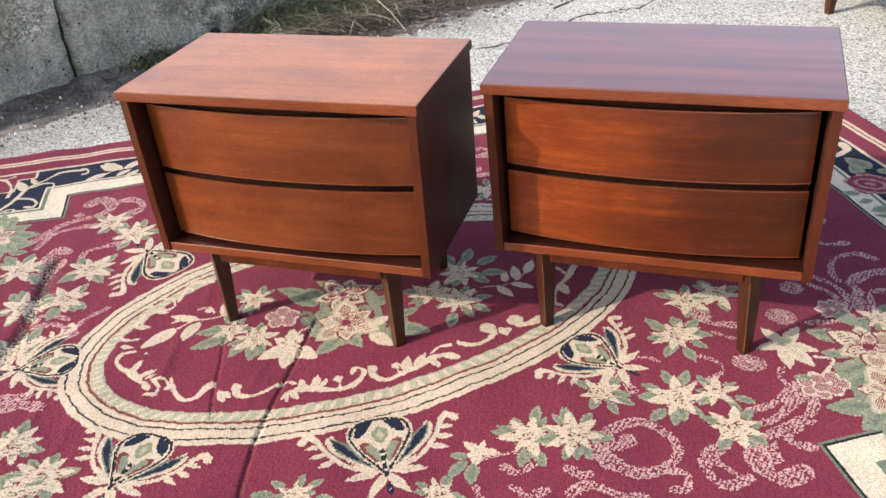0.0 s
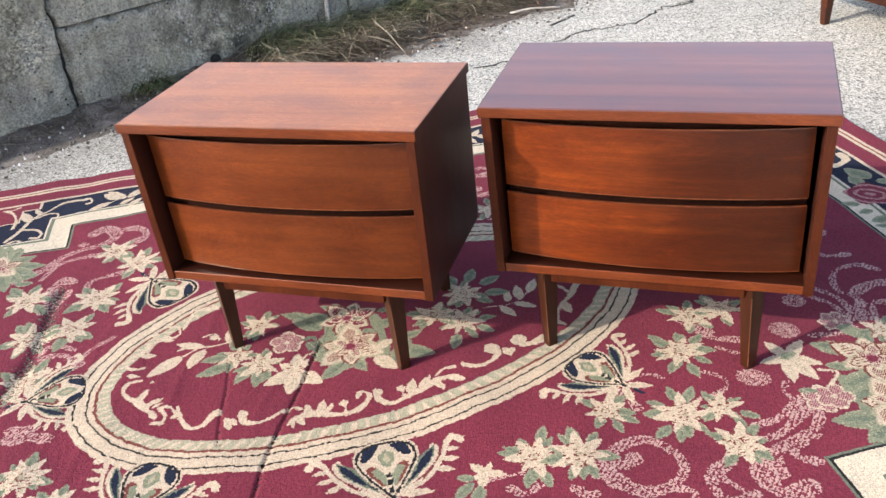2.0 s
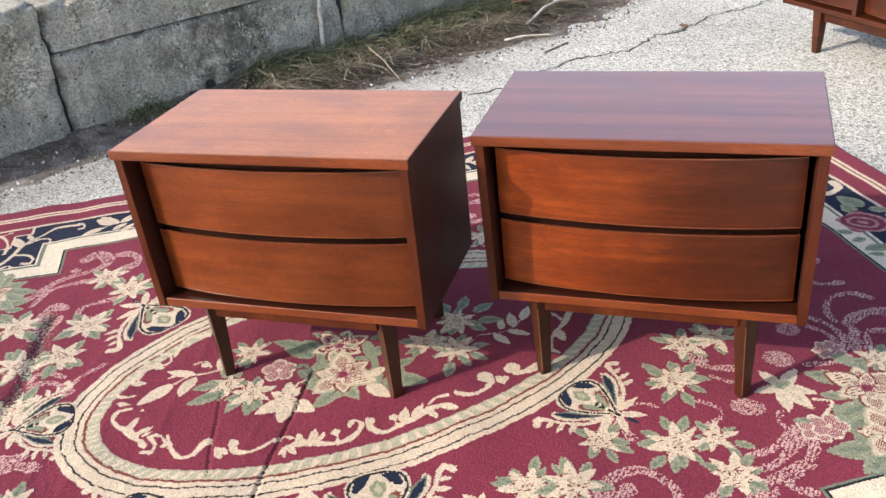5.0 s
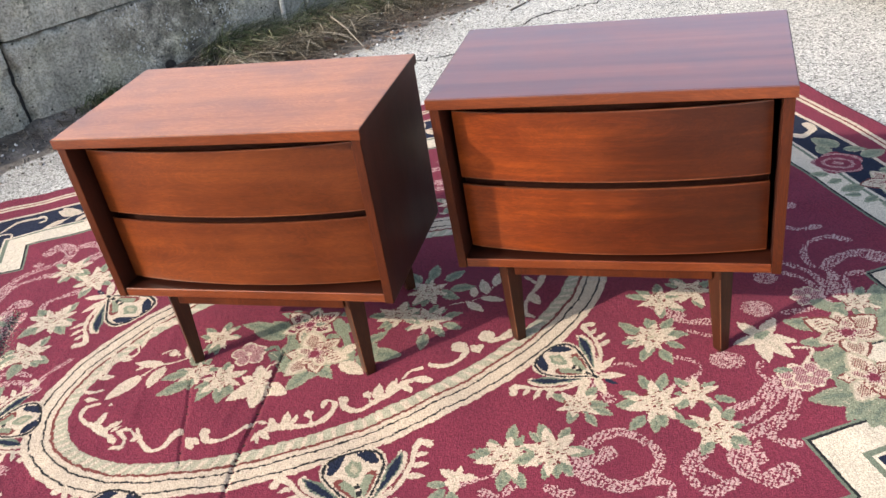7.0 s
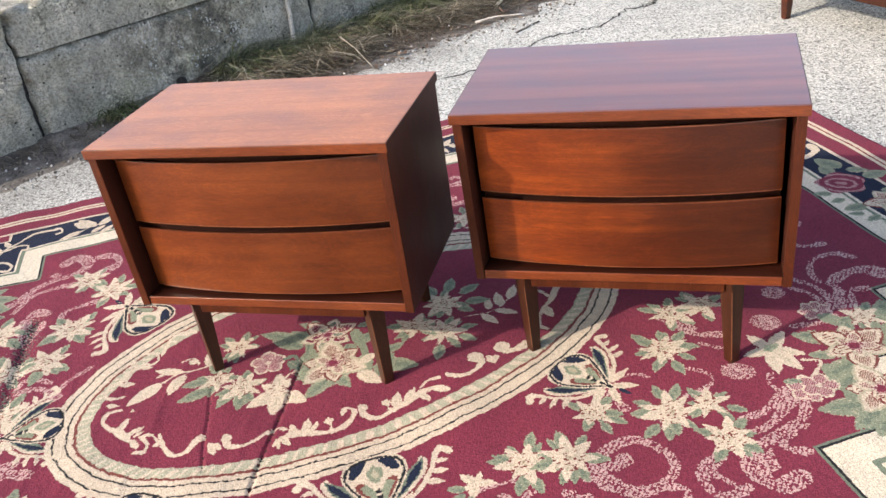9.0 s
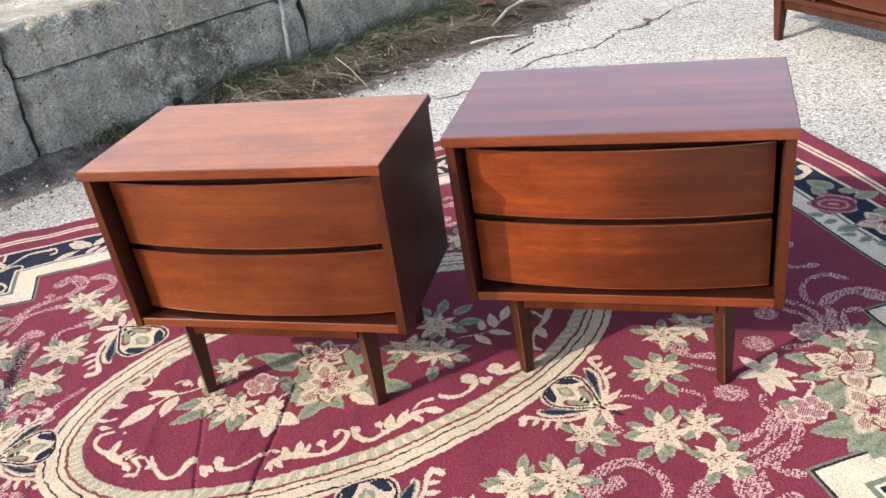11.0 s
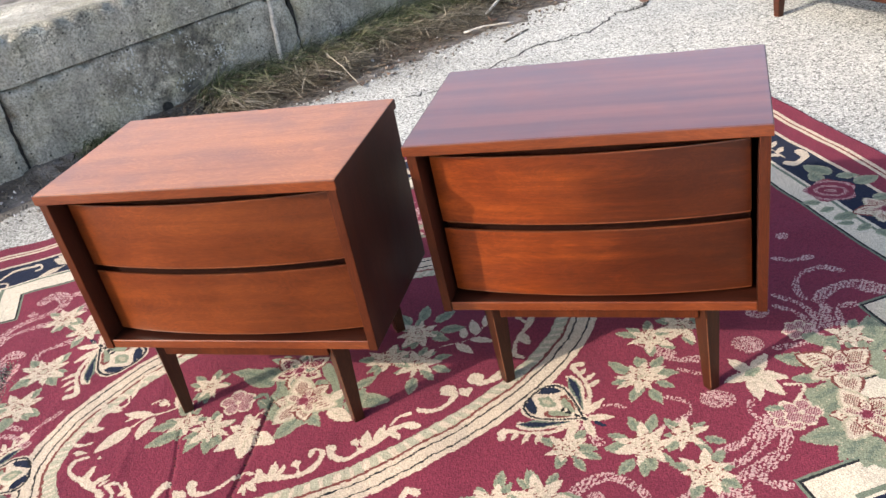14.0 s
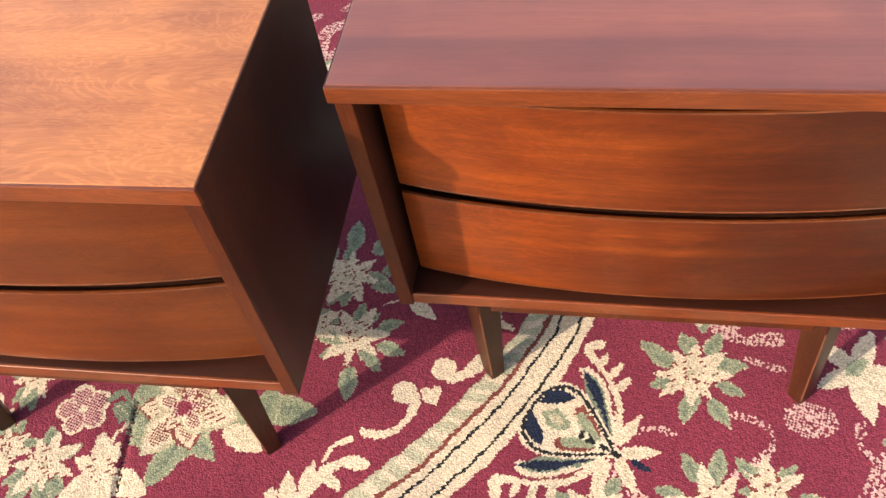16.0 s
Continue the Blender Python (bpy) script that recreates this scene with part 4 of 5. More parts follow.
def palmette(a1, b1, a2, b2):
    """A lotus whose crown touches the oval at 1 and whose stem ends at 2."""
    ex = np.array((a2 - a1, b2 - b1))
    ey = np.array((-ex[1], ex[0]))
    size = math.hypot(*ex)

    def at(p, q):
        c = np.array((a1, b1)) + ex * p + ey * q
        return float(c[0]), float(c[1])

    def part_of(colour, *pts, smooth=True):
        for side in (-1, 1):
            shape([at(p, q * side) for p, q in pts], colour, smooth)

    for side in (-1, 1):
        # flame with spikes and a curled end
        stroke([at(p, q * side) for p, q in ((0.94, 0.16), (0.84, 0.40), (0.68, 0.60), (0.48, 0.75), (0.28, 0.84), (0.15, 0.94), (0.20, 1.04))], 0.07 * size, 0.10 * size)
        spot(*at(0.22, 1.05 * side), 0.065 * size, 1.0, 0.0, False)
        for p, q, p2, q2 in ((0.36, 0.80, 0.37, 1.02), (0.52, 0.74, 0.56, 0.98), (0.66, 0.62, 0.74, 0.88)):
            leaf(*at(p, q * side), *at(p2, q2 * side), 0.38, CREAM)
        stroke([at(p, q * side) for p, q in ((0.80, 0.42), (0.62, 0.60), (0.40, 0.74))], 0.024 * size, 0.020 * size, RUST)
        # lobes beside the stem, and the lily below it
        leaf(*at(0.98, 0.08 * side), *at(1.04, 0.54 * side), 0.30, CREAM)
        leaf(*at(1.02, 0.0), *at(1.42, 0.28 * side), 0.30, CREAM)
    leaf(*at(1.18, 0.02), *at(1.42, 0.02), 0.36, NAVY)
    part_of(CREAM, (0.18, 0.66), (0.30, 0.74), (0.54, 0.64), (0.80, 0.35), (0.96, 0.12), (0.80, 0.22))
    part_of(GREY, (0.22, 0.69), (0.50, 0.60), (0.80, 0.28), (0.95, 0.05), (0.70, 0.24), (0.42, 0.42))
    part_of(NAVY, (0.25, 0.67), (0.50, 0.57), (0.76, 0.29), (0.88, 0.13), (0.66, 0.33), (0.42, 0.49))
    body = ((-0.02, 0.0), (0.0, 0.20), (0.10, 0.37), (0.30, 0.43), (0.52, 0.35), (0.76, 0.20), (1.0, 0.03))

    def ring(k, colour):
        c = 0.40
        half = [(c + (p - c) * k, q * k) for p, q in body]
        shape([at(p, q) for p, q in half] + [at(p, -q) for p, q in half[:0:-1]], colour)

    ring(1.07, CREAM)
    ring(1.0, INK)
    ring(0.90, CREAM)
    part_of(RUST, (0.40, 0.10), (0.44, 0.28), (0.60, 0.24), (0.80, 0.07))
    part_of(SAGE, (0.44, 0.04), (0.49, 0.22), (0.62, 0.17), (0.82, 0.03))
    part_of(NAVY, (0.03, 0.06), (0.06, 0.24), (0.19, 0.34), (0.32, 0.33), (0.25, 0.20))
    star = ((0.03, 0.0), (0.22, 0.13), (0.36, 0.36), (0.44, 0.15), (0.68, 0.0), (0.44, -0.15), (0.36, -0.36), (0.22, -0.13))
    shape([at(p, q) for p, q in star], CREAM, False)
    shape([at(p, q) for p, q in ((0.12, 0.0), (0.29, 0.12), (0.48, 0.0), (0.29, -0.12))], SAGE)
    shape([at(p, q) for p, q in ((0.20, 0.0), (0.30, 0.05), (0.40, 0.0), (0.30, -0.05))], OLIVE)
    stroke((at(0.62, 0.0), at(0.80, 0.0), at(1.06, 0.0)), 0.08 * size, 0.05 * size, INK)
    for p in (0.66, 0.80, 0.94):
        stroke((at(p, -0.025), at(p + 0.02, 0.0), at(p, 0.025)), 0.03 * size, 0.03 * size)


# front right field: dotted scrolls
dotted(((0.704, 1.09), (0.674, 1.092), (0.677, 1.128), (0.742, 1.141), (0.781, 1.091), (0.775, 1.042), (0.72, 1.016), (0.675, 1.032), (0.644, 1.085), (0.634, 1.104)), 0.014, 0.023)
spot(0.705, 1.1, 0.016, 1, 0, True)
dotted(((0.693, 1.023), (0.741, 1.014), (0.769, 0.995), (0.757, 0.969), (0.736, 0.97)), 0.014, 0.012)
dotted(((0.87, 1.047), (0.819, 1.022), (0.807, 0.982), (0.825, 0.953), (0.866, 0.961)), 0.02, 0.016)
dotted(((0.828, 1.017), (0.849, 0.979)), 0.012, 0.008)
dotted(((0.908, 1.018), (0.902, 0.977), (0.919, 0.943), (0.963, 0.947)), 0.031, 0.025)
dotted(((0.941, 1.109), (1.003, 1.117), (1.08, 1.148)), 0.01, 0.024)
dotted(((0.931, 1.07), (0.995, 1.083), (1.071, 1.133)), 0.008, 0.024)
dotted(((0.931, 0.987), (0.942, 1.03), (0.982, 1.051), (1.044, 1.069), (1.07, 1.093), (1.081, 1.131)), 0.02, 0.014)
dotted(((0.982, 1.041), (0.981, 1.012), (1.008, 0.994)), 0.012, 0.014)
dotted(((0.995, 1.037), (1.045, 1.053)), 0.008, 0.008)
dotted(((0.929, 1.282), (0.959, 1.254), (0.948, 1.222), (0.887, 1.209)), 0.008, 0.008)
spot(1.015, 1.234, 0.035, 0.7, 0, True)
spot(1.154, 1.353, 0.032, 0.9, 0, True)
spot(1.232, 1.443, 0.026, 0.9, 0, True)
dotted(((0.976, 1.418), (1.006, 1.373), (1.049, 1.354)), 0.012, 0.016)
dotted(((0.995, 1.344), (1.025, 1.311)), 0.008, 0.008)
dotted(((0.961, 1.456), (1.006, 1.399)), 0.012, 0.016)
dotted(((1.071, 1.203), (1.051, 1.183), (1.055, 1.146)), 0.008, 0.006)
dotted(((0.516, 1.016), (0.54, 1.045), (0.566, 1.073)), 0, 0)
dotted(((0.469, 1.1), (0.488, 1.077), (0.529, 1.09)), 0.014, 0.008)
dotted(((0.47, 1.049), (0.492, 1.02), (0.523, 1.024)), 0.008, 0.014)
dotted(((0.563, 1.007), (0.597, 1.017), (0.625, 0.995), (0.642, 0.976), (0.679, 0.967)), 0.016, 0.014)
dotted(((0.577, 1.062), (0.595, 1.037), (0.61, 1.039)), 0.014, 0.011)
dotted(((0.622, 1.085), (0.646, 1.05)), 0.014, 0.014)
dotted(((0.41, 1.068), (0.412, 1.039)), 0.01, 0.008)
dotted(((0.435, 1.128), (0.477, 1.129), (0.518, 1.122)), 0.006, 0.006)
dotted(((0.766, 1.312), (0.825, 1.31), (0.847, 1.288)), 0.008, 0.006)
dotted(((0.752, 1.28), (0.766, 1.223)), 0.014, 0.014)
# front right field: flowers
leaf(0.898, 1.389, 0.878, 1.432, 0.5)
leaf(0.925, 1.384, 0.937, 1.419, 0.5)
leaf(0.946, 1.372, 0.986, 1.394, 0.5)
leaf(0.948, 1.347, 0.991, 1.337, 0.5)
leaf(0.935, 1.329, 0.961, 1.299, 0.5)
leaf(0.916, 1.314, 0.918, 1.267, 0.5)
leaf(0.892, 1.328, 0.866, 1.297, 0.5)
leaf(0.886, 1.359, 0.852, 1.364, 0.5)
flower(0.914, 1.355, 0.046, 8, 0.2)
leaf(0.816, 1.206, 0.787, 1.238, 0.5)
leaf(0.842, 1.217, 0.844, 1.262, 0.5)
leaf(0.862, 1.211, 0.891, 1.248, 0.5)
leaf(0.807, 1.191, 0.766, 1.203, 0.5)
leaf(0.805, 1.16, 0.762, 1.135, 0.5)
leaf(0.823, 1.149, 0.802, 1.112, 0.5)
leaf(0.851, 1.154, 0.863, 1.121, 0.5)
flower(0.84, 1.181, 0.049, 7, 0.5)
leaf(0.937, 1.182, 0.965, 1.19, 0.5)
leaf(0.942, 1.153, 0.973, 1.126, 0.5)
leaf(0.925, 1.146, 0.936, 1.111, 0.5)
leaf(0.899, 1.182, 0.879, 1.19, 0.5)
flower(0.915, 1.176, 0.037, 6, 1)
leaf(0.883, 1.095, 0.859, 1.114, 0.5)
leaf(0.926, 1.074, 0.955, 1.068, 0.5)
leaf(0.908, 1.052, 0.913, 1.02, 0.5)
flower(0.902, 1.079, 0.047, 7, 0.1)
leaf(0.965, 1.485, 0.933, 1.514, 0.5)
leaf(0.995, 1.445, 1, 1.426, 0.5)
leaf(0.973, 1.476, 0.951, 1.493, 0.5)
flower(0.99, 1.463, 0.046, 6, 0)
leaf(1.064, 1.441, 1.065, 1.413, 0.5)
leaf(1.048, 1.487, 1.029, 1.515, 0.5)
leaf(1.061, 1.475, 1.058, 1.489, 0.5)
flower(1.063, 1.464, 0.044, 6, 0.6)
leaf(1.113, 1.269, 1.093, 1.33, 0.42, CREAM)
leaf(1.113, 1.269, 1.169, 1.311, 0.42, CREAM)
leaf(1.113, 1.269, 1.05, 1.269, 0.42, CREAM)
leaf(1.113, 1.269, 1.082, 1.196, 0.42, CREAM)
leaf(1.113, 1.269, 1.132, 1.188, 0.42, CREAM)
leaf(1.113, 1.269, 1.167, 1.229, 0.42, CREAM)
leaf(1.096, 1.27, 1.136, 1.277, 0.5)
stroke(((1.147, 1.217), (1.177, 1.198), (1.142, 1.167)), 0.006, 0.007)
dotted_flower(1.108, 1.136, 0.044, 6, 0.3)
leaf(1.076, 1.17, 1.113, 1.163, 0.5)
leaf(0.507, 1.173, 0.472, 1.192, 0.5)
leaf(0.528, 1.184, 0.521, 1.215, 0.5)
leaf(0.553, 1.191, 0.576, 1.232, 0.5)
leaf(0.517, 1.126, 0.497, 1.088, 0.5)
leaf(0.537, 1.12, 0.54, 1.075, 0.5)
flower(0.534, 1.159, 0.048, 7, 0.2)
leaf(0.606, 1.164, 0.594, 1.199, 0.5)
leaf(0.637, 1.157, 0.667, 1.183, 0.5)
leaf(0.607, 1.107, 0.599, 1.073, 0.5)
leaf(0.596, 1.111, 0.576, 1.08, 0.5)
leaf(0.592, 1.15, 0.564, 1.168, 0.5)
flower(0.614, 1.136, 0.049, 7, 0.6)
leaf(0.438, 1.148, 0.416, 1.18, 0.5, CREAM)
leaf(0.438, 1.148, 0.455, 1.172, 0.5, CREAM)
leaf(0.438, 1.148, 0.473, 1.134, 0.5, CREAM)
leaf(0.438, 1.148, 0.418, 1.113, 0.5, CREAM)
leaf(0.438, 1.148, 0.409, 1.142, 0.5, CREAM)
leaf(0.415, 1.142, 0.383, 1.156, 0.5)
leaf(0.41, 1.135, 0.367, 1.101, 0.45)
leaf(0.421, 1.123, 0.402, 1.073, 0.5)
leaf(0.708, 1.206, 0.714, 1.167, 0.5)
leaf(0.727, 1.213, 0.754, 1.183, 0.5)
leaf(0.707, 1.222, 0.711, 1.203, 0.5)
flower(0.704, 1.238, 0.039, 6, 0)
leaf(0.33, 1.087, 0.311, 1.107, 0.5)
leaf(0.354, 1.064, 0.366, 1.055, 0.5)
flower(0.345, 1.071, 0.034, 6, 0.4)
leaf(0.066, 1.142, 0.021, 1.152, 0.5)
leaf(0.084, 1.153, 0.062, 1.177, 0.5)
leaf(0.126, 1.143, 0.156, 1.153, 0.5)
leaf(0.135, 1.117, 0.175, 1.094, 0.5)
flower(0.101, 1.135, 0.03, 6, 0.3)
# left field: dotted scrolls and flowers
dotted(((-0.607, 2.177), (-0.555, 2.208), (-0.513, 2.242), (-0.481, 2.288), (-0.439, 2.310), (-0.391, 2.317), (-0.350, 2.337), (-0.341, 2.375), (-0.371, 2.414), (-0.404, 2.399)), 0.0143, 0.0286)
dotted(((-0.519, 2.178), (-0.481, 2.250), (-0.433, 2.265), (-0.378, 2.267)), 0.0107, 0.0143)
dotted(((-0.315, 2.390), (-0.283, 2.383), (-0.255, 2.352), (-0.261, 2.313), (-0.293, 2.294)), 0.0179, 0.0250)
dotted(((-0.392, 2.079), (-0.381, 2.124), (-0.334, 2.138), (-0.296, 2.141)), 0.0107, 0.0143)
dotted(((-0.477, 2.051), (-0.480, 2.118), (-0.463, 2.153), (-0.442, 2.147)), 0.0214, 0.0250)
spot(-0.432, 2.141, 0.0187, 0.70, 0, True)
spot(-0.428, 2.343, 0.0175, 0.70, 0, True)
dotted(((-0.492, 2.008), (-0.444, 2.052), (-0.436, 2.093)), 0.0143, 0.0179)
dotted(((-0.360, 1.753), (-0.404, 1.799), (-0.455, 1.804)), 0.0179, 0.0143)
dotted(((-0.473, 1.533), (-0.429, 1.527), (-0.391, 1.506)), 0.0286, 0.0179)
dotted(((-0.479, 1.561), (-0.422, 1.553)), 0.0179, 0.0143)
dotted(((-0.460, 1.827), (-0.430, 1.846), (-0.382, 1.815)), 0.0143, 0.0107)
dotted(((-0.294, 1.834), (-0.330, 1.811), (-0.359, 1.785)), 0.0107, 0.0107)
leaf(-0.347, 2.284, -0.376, 2.319, 0.50)
leaf(-0.322, 2.280, -0.300, 2.307, 0.50)
leaf(-0.348, 2.265, -0.381, 2.261, 0.50)
leaf(-0.336, 2.248, -0.342, 2.211, 0.50)
flower(-0.332, 2.267, 0.050, 8, 0.2)
leaf(-0.245, 2.185, -0.212, 2.199, 0.50)
leaf(-0.247, 2.162, -0.217, 2.132, 0.50)
leaf(-0.273, 2.161, -0.296, 2.128, 0.50)
leaf(-0.280, 2.178, -0.318, 2.178, 0.50)
leaf(-0.254, 2.200, -0.237, 2.246, 0.50)
flower(-0.261, 2.178, 0.052, 7, 0.5)
leaf(-0.373, 2.047, -0.403, 2.072, 0.50)
leaf(-0.346, 2.048, -0.321, 2.076, 0.50)
leaf(-0.338, 2.025, -0.297, 2.004, 0.50)
leaf(-0.372, 2.018, -0.398, 1.984, 0.50)
leaf(-0.346, 2.007, -0.321, 1.954, 0.50)
flower(-0.359, 2.035, 0.058, 8, 0.1)
leaf(-0.518, 2.082, -0.477, 2.084, 0.50)
leaf(-0.554, 2.108, -0.590, 2.162, 0.50)
leaf(-0.517, 2.055, -0.477, 2.003, 0.50)
flower(-0.538, 2.082, 0.055, 8, 0.4)
leaf(-0.409, 1.895, -0.429, 1.877, 0.50)
leaf(-0.389, 1.882, -0.368, 1.841, 0.50)
leaf(-0.391, 1.909, -0.370, 1.919, 0.50)
leaf(-0.403, 1.889, -0.409, 1.863, 0.50)
flower(-0.400, 1.904, 0.058, 7, 0.2)
leaf(-0.509, 1.889, -0.531, 1.872, 0.50)
leaf(-0.486, 1.906, -0.463, 1.924, 0.50)
leaf(-0.511, 1.921, -0.538, 1.971, 0.50)
leaf(-0.485, 1.877, -0.459, 1.836, 0.50)
flower(-0.498, 1.897, 0.055, 7, 0.6)
leaf(-0.475, 1.731, -0.456, 1.739, 0.50)
leaf(-0.487, 1.707, -0.492, 1.668, 0.50)
flower(-0.485, 1.727, 0.055, 7, 0.3)
leaf(-0.411, 1.415, -0.391, 1.441, 0.50)
leaf(-0.406, 1.398, -0.376, 1.390, 0.50)
leaf(-0.431, 1.419, -0.450, 1.450, 0.50)
leaf(-0.409, 1.389, -0.387, 1.363, 0.50)
flower(-0.422, 1.403, 0.048, 8, 0.2)
leaf(-0.348, 1.319, -0.331, 1.354, 0.50)
leaf(-0.341, 1.305, -0.310, 1.311, 0.50)
leaf(-0.374, 1.308, -0.409, 1.317, 0.50)
leaf(-0.365, 1.321, -0.384, 1.358, 0.50)
leaf(-0.340, 1.288, -0.310, 1.260, 0.50)
flower(-0.356, 1.302, 0.052, 8, 0.7)
leaf(-0.385, 1.261, -0.358, 1.254, 0.50)
leaf(-0.408, 1.282, -0.429, 1.316, 0.50)
flower(-0.399, 1.266, 0.045, 7, 0.1)
leaf(-0.621, 2.247, -0.529, 2.272, 0.55)
leaf(-0.632, 2.297, -0.563, 2.328, 0.55)
leaf(-0.599, 2.210, -0.528, 2.210, 0.55)
leaf(-0.643, 2.348, -0.605, 2.389, 0.55)
leaf(-0.585, 2.176, -0.535, 2.171, 0.55)
peony(-0.666, 2.268, 0.070, 6, 0.2)
# palmettes round the oval
palmette(0.269, 1.282, 0.265, 1.144)
palmette(0.699, 1.405, 0.765, 1.299)
palmette(-0.150, 1.357, -0.222, 1.247)
palmette(-0.338, 1.660, -0.462, 1.655)
palmette(-0.139, 1.945, -0.217, 2.069)
# medallion: vine scrolls
stroke(((-0.211, 1.686), (-0.237, 1.687), (-0.252, 1.705), (-0.247, 1.729), (-0.227, 1.740), (-0.210, 1.751)), 0.0075, 0.0112)
stroke(((-0.210, 1.748), (-0.200, 1.773), (-0.184, 1.782), (-0.166, 1.793)), 0.0163, 0.0100)
leaf(-0.192, 1.777, -0.192, 1.819, 0.42, CREAM)
leaf(-0.179, 1.782, -0.148, 1.772, 0.42, CREAM)
stroke(((-0.172, 1.799), (-0.152, 1.784), (-0.136, 1.797), (-0.145, 1.824), (-0.172, 1.837)), 0.0063, 0.0075)
leaf(-0.223, 1.733, -0.188, 1.727, 0.50, CREAM)
stroke(((-0.050, 1.869), (-0.083, 1.879), (-0.104, 1.870), (-0.117, 1.844), (-0.129, 1.809)), 0.0125, 0.0075)
leaf(-0.247, 1.667, -0.219, 1.655, 0.50, CREAM)
stroke(((-0.213, 1.638), (-0.240, 1.637), (-0.250, 1.616), (-0.240, 1.588), (-0.216, 1.563), (-0.197, 1.541)), 0.0088, 0.0138)
stroke(((-0.215, 1.561), (-0.192, 1.528), (-0.177, 1.507)), 0.0175, 0.0100)
leaf(-0.216, 1.563, -0.195, 1.602, 0.40, CREAM)
leaf(-0.197, 1.546, -0.159, 1.559, 0.35, CREAM)
leaf(-0.185, 1.536, -0.163, 1.544, 0.40, CREAM)
stroke(((-0.182, 1.487), (-0.163, 1.483), (-0.156, 1.505), (-0.170, 1.530)), 0.0088, 0.0075)
stroke(((-0.170, 1.530), (-0.146, 1.525), (-0.134, 1.498), (-0.142, 1.493)), 0.0075, 0.0063)
leaf(-0.188, 1.529, -0.176, 1.496, 0.40, CREAM)
spot(-0.189, 1.624, 0.0037, 1, 0, False)
stroke(((-0.131, 1.521), (-0.122, 1.478), (-0.104, 1.448), (-0.081, 1.447), (-0.065, 1.464), (-0.052, 1.478)), 0.0075, 0.0150)
spot(-0.049, 1.477, 0.0112, 1, 0, False)
leaf(-0.031, 1.454, -0.024, 1.413, 0.40, CREAM)
leaf(-0.036, 1.434, -0.015, 1.447, 0.50, CREAM)
leaf(-0.017, 1.446, -0.011, 1.422, 0.50, CREAM)
stroke(((0.001, 1.459), (0.005, 1.430), (0.027, 1.417), (0.052, 1.421), (0.073, 1.432), (0.087, 1.443)), 0.0150, 0.0050)
spot(0.004, 1.451, 0.0112, 1, 0, False)
stroke(((0.086, 1.433), (0.103, 1.445), (0.123, 1.433)), 0.0063, 0.0075)
stroke(((0.094, 1.393), (0.109, 1.410), (0.132, 1.411)), 0.0063, 0.0112)
leaf(0.109, 1.416, 0.125, 1.380, 0.40, CREAM)
leaf(0.101, 1.413, 0.102, 1.380, 0.40, CREAM)
stroke(((0.125, 1.413), (0.154, 1.408), (0.185, 1.394), (0.214, 1.389), (0.238, 1.396), (0.256, 1.412)), 0.0175, 0.0100)
leaf(0.136, 1.412, 0.134, 1.443, 0.60, CREAM)
leaf(0.159, 1.409, 0.170, 1.446, 0.50, CREAM)
leaf(0.170, 1.404, 0.188, 1.430, 0.40, CREAM)
spot(0.209, 1.422, 0.0088, 1, 0, False)
stroke(((0.210, 1.418), (0.212, 1.393)), 0.0050, 0.0050)
stroke(((0.256, 1.412), (0.264, 1.432), (0.249, 1.446), (0.240, 1.432)), 0.0100, 0.0088)
stroke(((0.278, 1.440), (0.283, 1.408), (0.307, 1.393), (0.332, 1.401), (0.357, 1.410), (0.385, 1.421)), 0.0112, 0.0150)
spot(0.283, 1.434, 0.0100, 1, 0, False)
spot(0.331, 1.432, 0.0088, 1, 0, False)
stroke(((0.332, 1.427), (0.333, 1.404)), 0.0050, 0.0050)
leaf(0.345, 1.408, 0.361, 1.455, 0.45, CREAM)
leaf(0.370, 1.416, 0.397, 1.453, 0.45, CREAM)
stroke(((0.381, 1.420), (0.412, 1.434), (0.438, 1.433), (0.456, 1.421)), 0.0150, 0.0163)
leaf(0.404, 1.432, 0.419, 1.397, 0.40, CREAM)
stroke(((0.411, 1.449), (0.427, 1.462), (0.453, 1.462)), 0.0063, 0.0075)
stroke(((0.471, 1.466), (0.486, 1.454), (0.510, 1.449), (0.535, 1.458), (0.552, 1.476), (0.553, 1.495)), 0.0088, 0.0150)
spot(0.545, 1.499, 0.0175, 1, 0, False)
leaf(0.572, 1.496, 0.578, 1.462, 0.55, CREAM)
leaf(0.593, 1.490, 0.576, 1.467, 0.50, CREAM)
spot(0.610, 1.510, 0.0175, 1, 0, False)
stroke(((0.603, 1.514), (0.615, 1.492), (0.640, 1.490), (0.666, 1.500)), 0.0125, 0.0200)
leaf(0.647, 1.490, 0.681, 1.507, 0.40, CREAM)
stroke(((0.725, 1.53), (0.713, 1.551), (0.734, 1.595), (0.774, 1.632), (0.801, 1.669)), 0.008, 0.014)
leaf(0.747, 1.616, 0.752, 1.567, 0.5, CREAM)
stroke(((0.76, 1.674), (0.772, 1.645)), 0.008, 0.008)
stroke(((0.567, 1.649), (0.64, 1.645), (0.713, 1.702)), 0.004, 0.004)
leaf(0.605, 1.641, 0.629, 1.589, 0.4, CREAM)
leaf(0.64, 1.643, 0.685, 1.612, 0.4, CREAM)
leaf(0.629, 1.653, 0.636, 1.701, 0.4, CREAM)
leaf(0.657, 1.652, 0.664, 1.713, 0.4, CREAM)
leaf(0.684, 1.674, 0.716, 1.727, 0.4, CREAM)
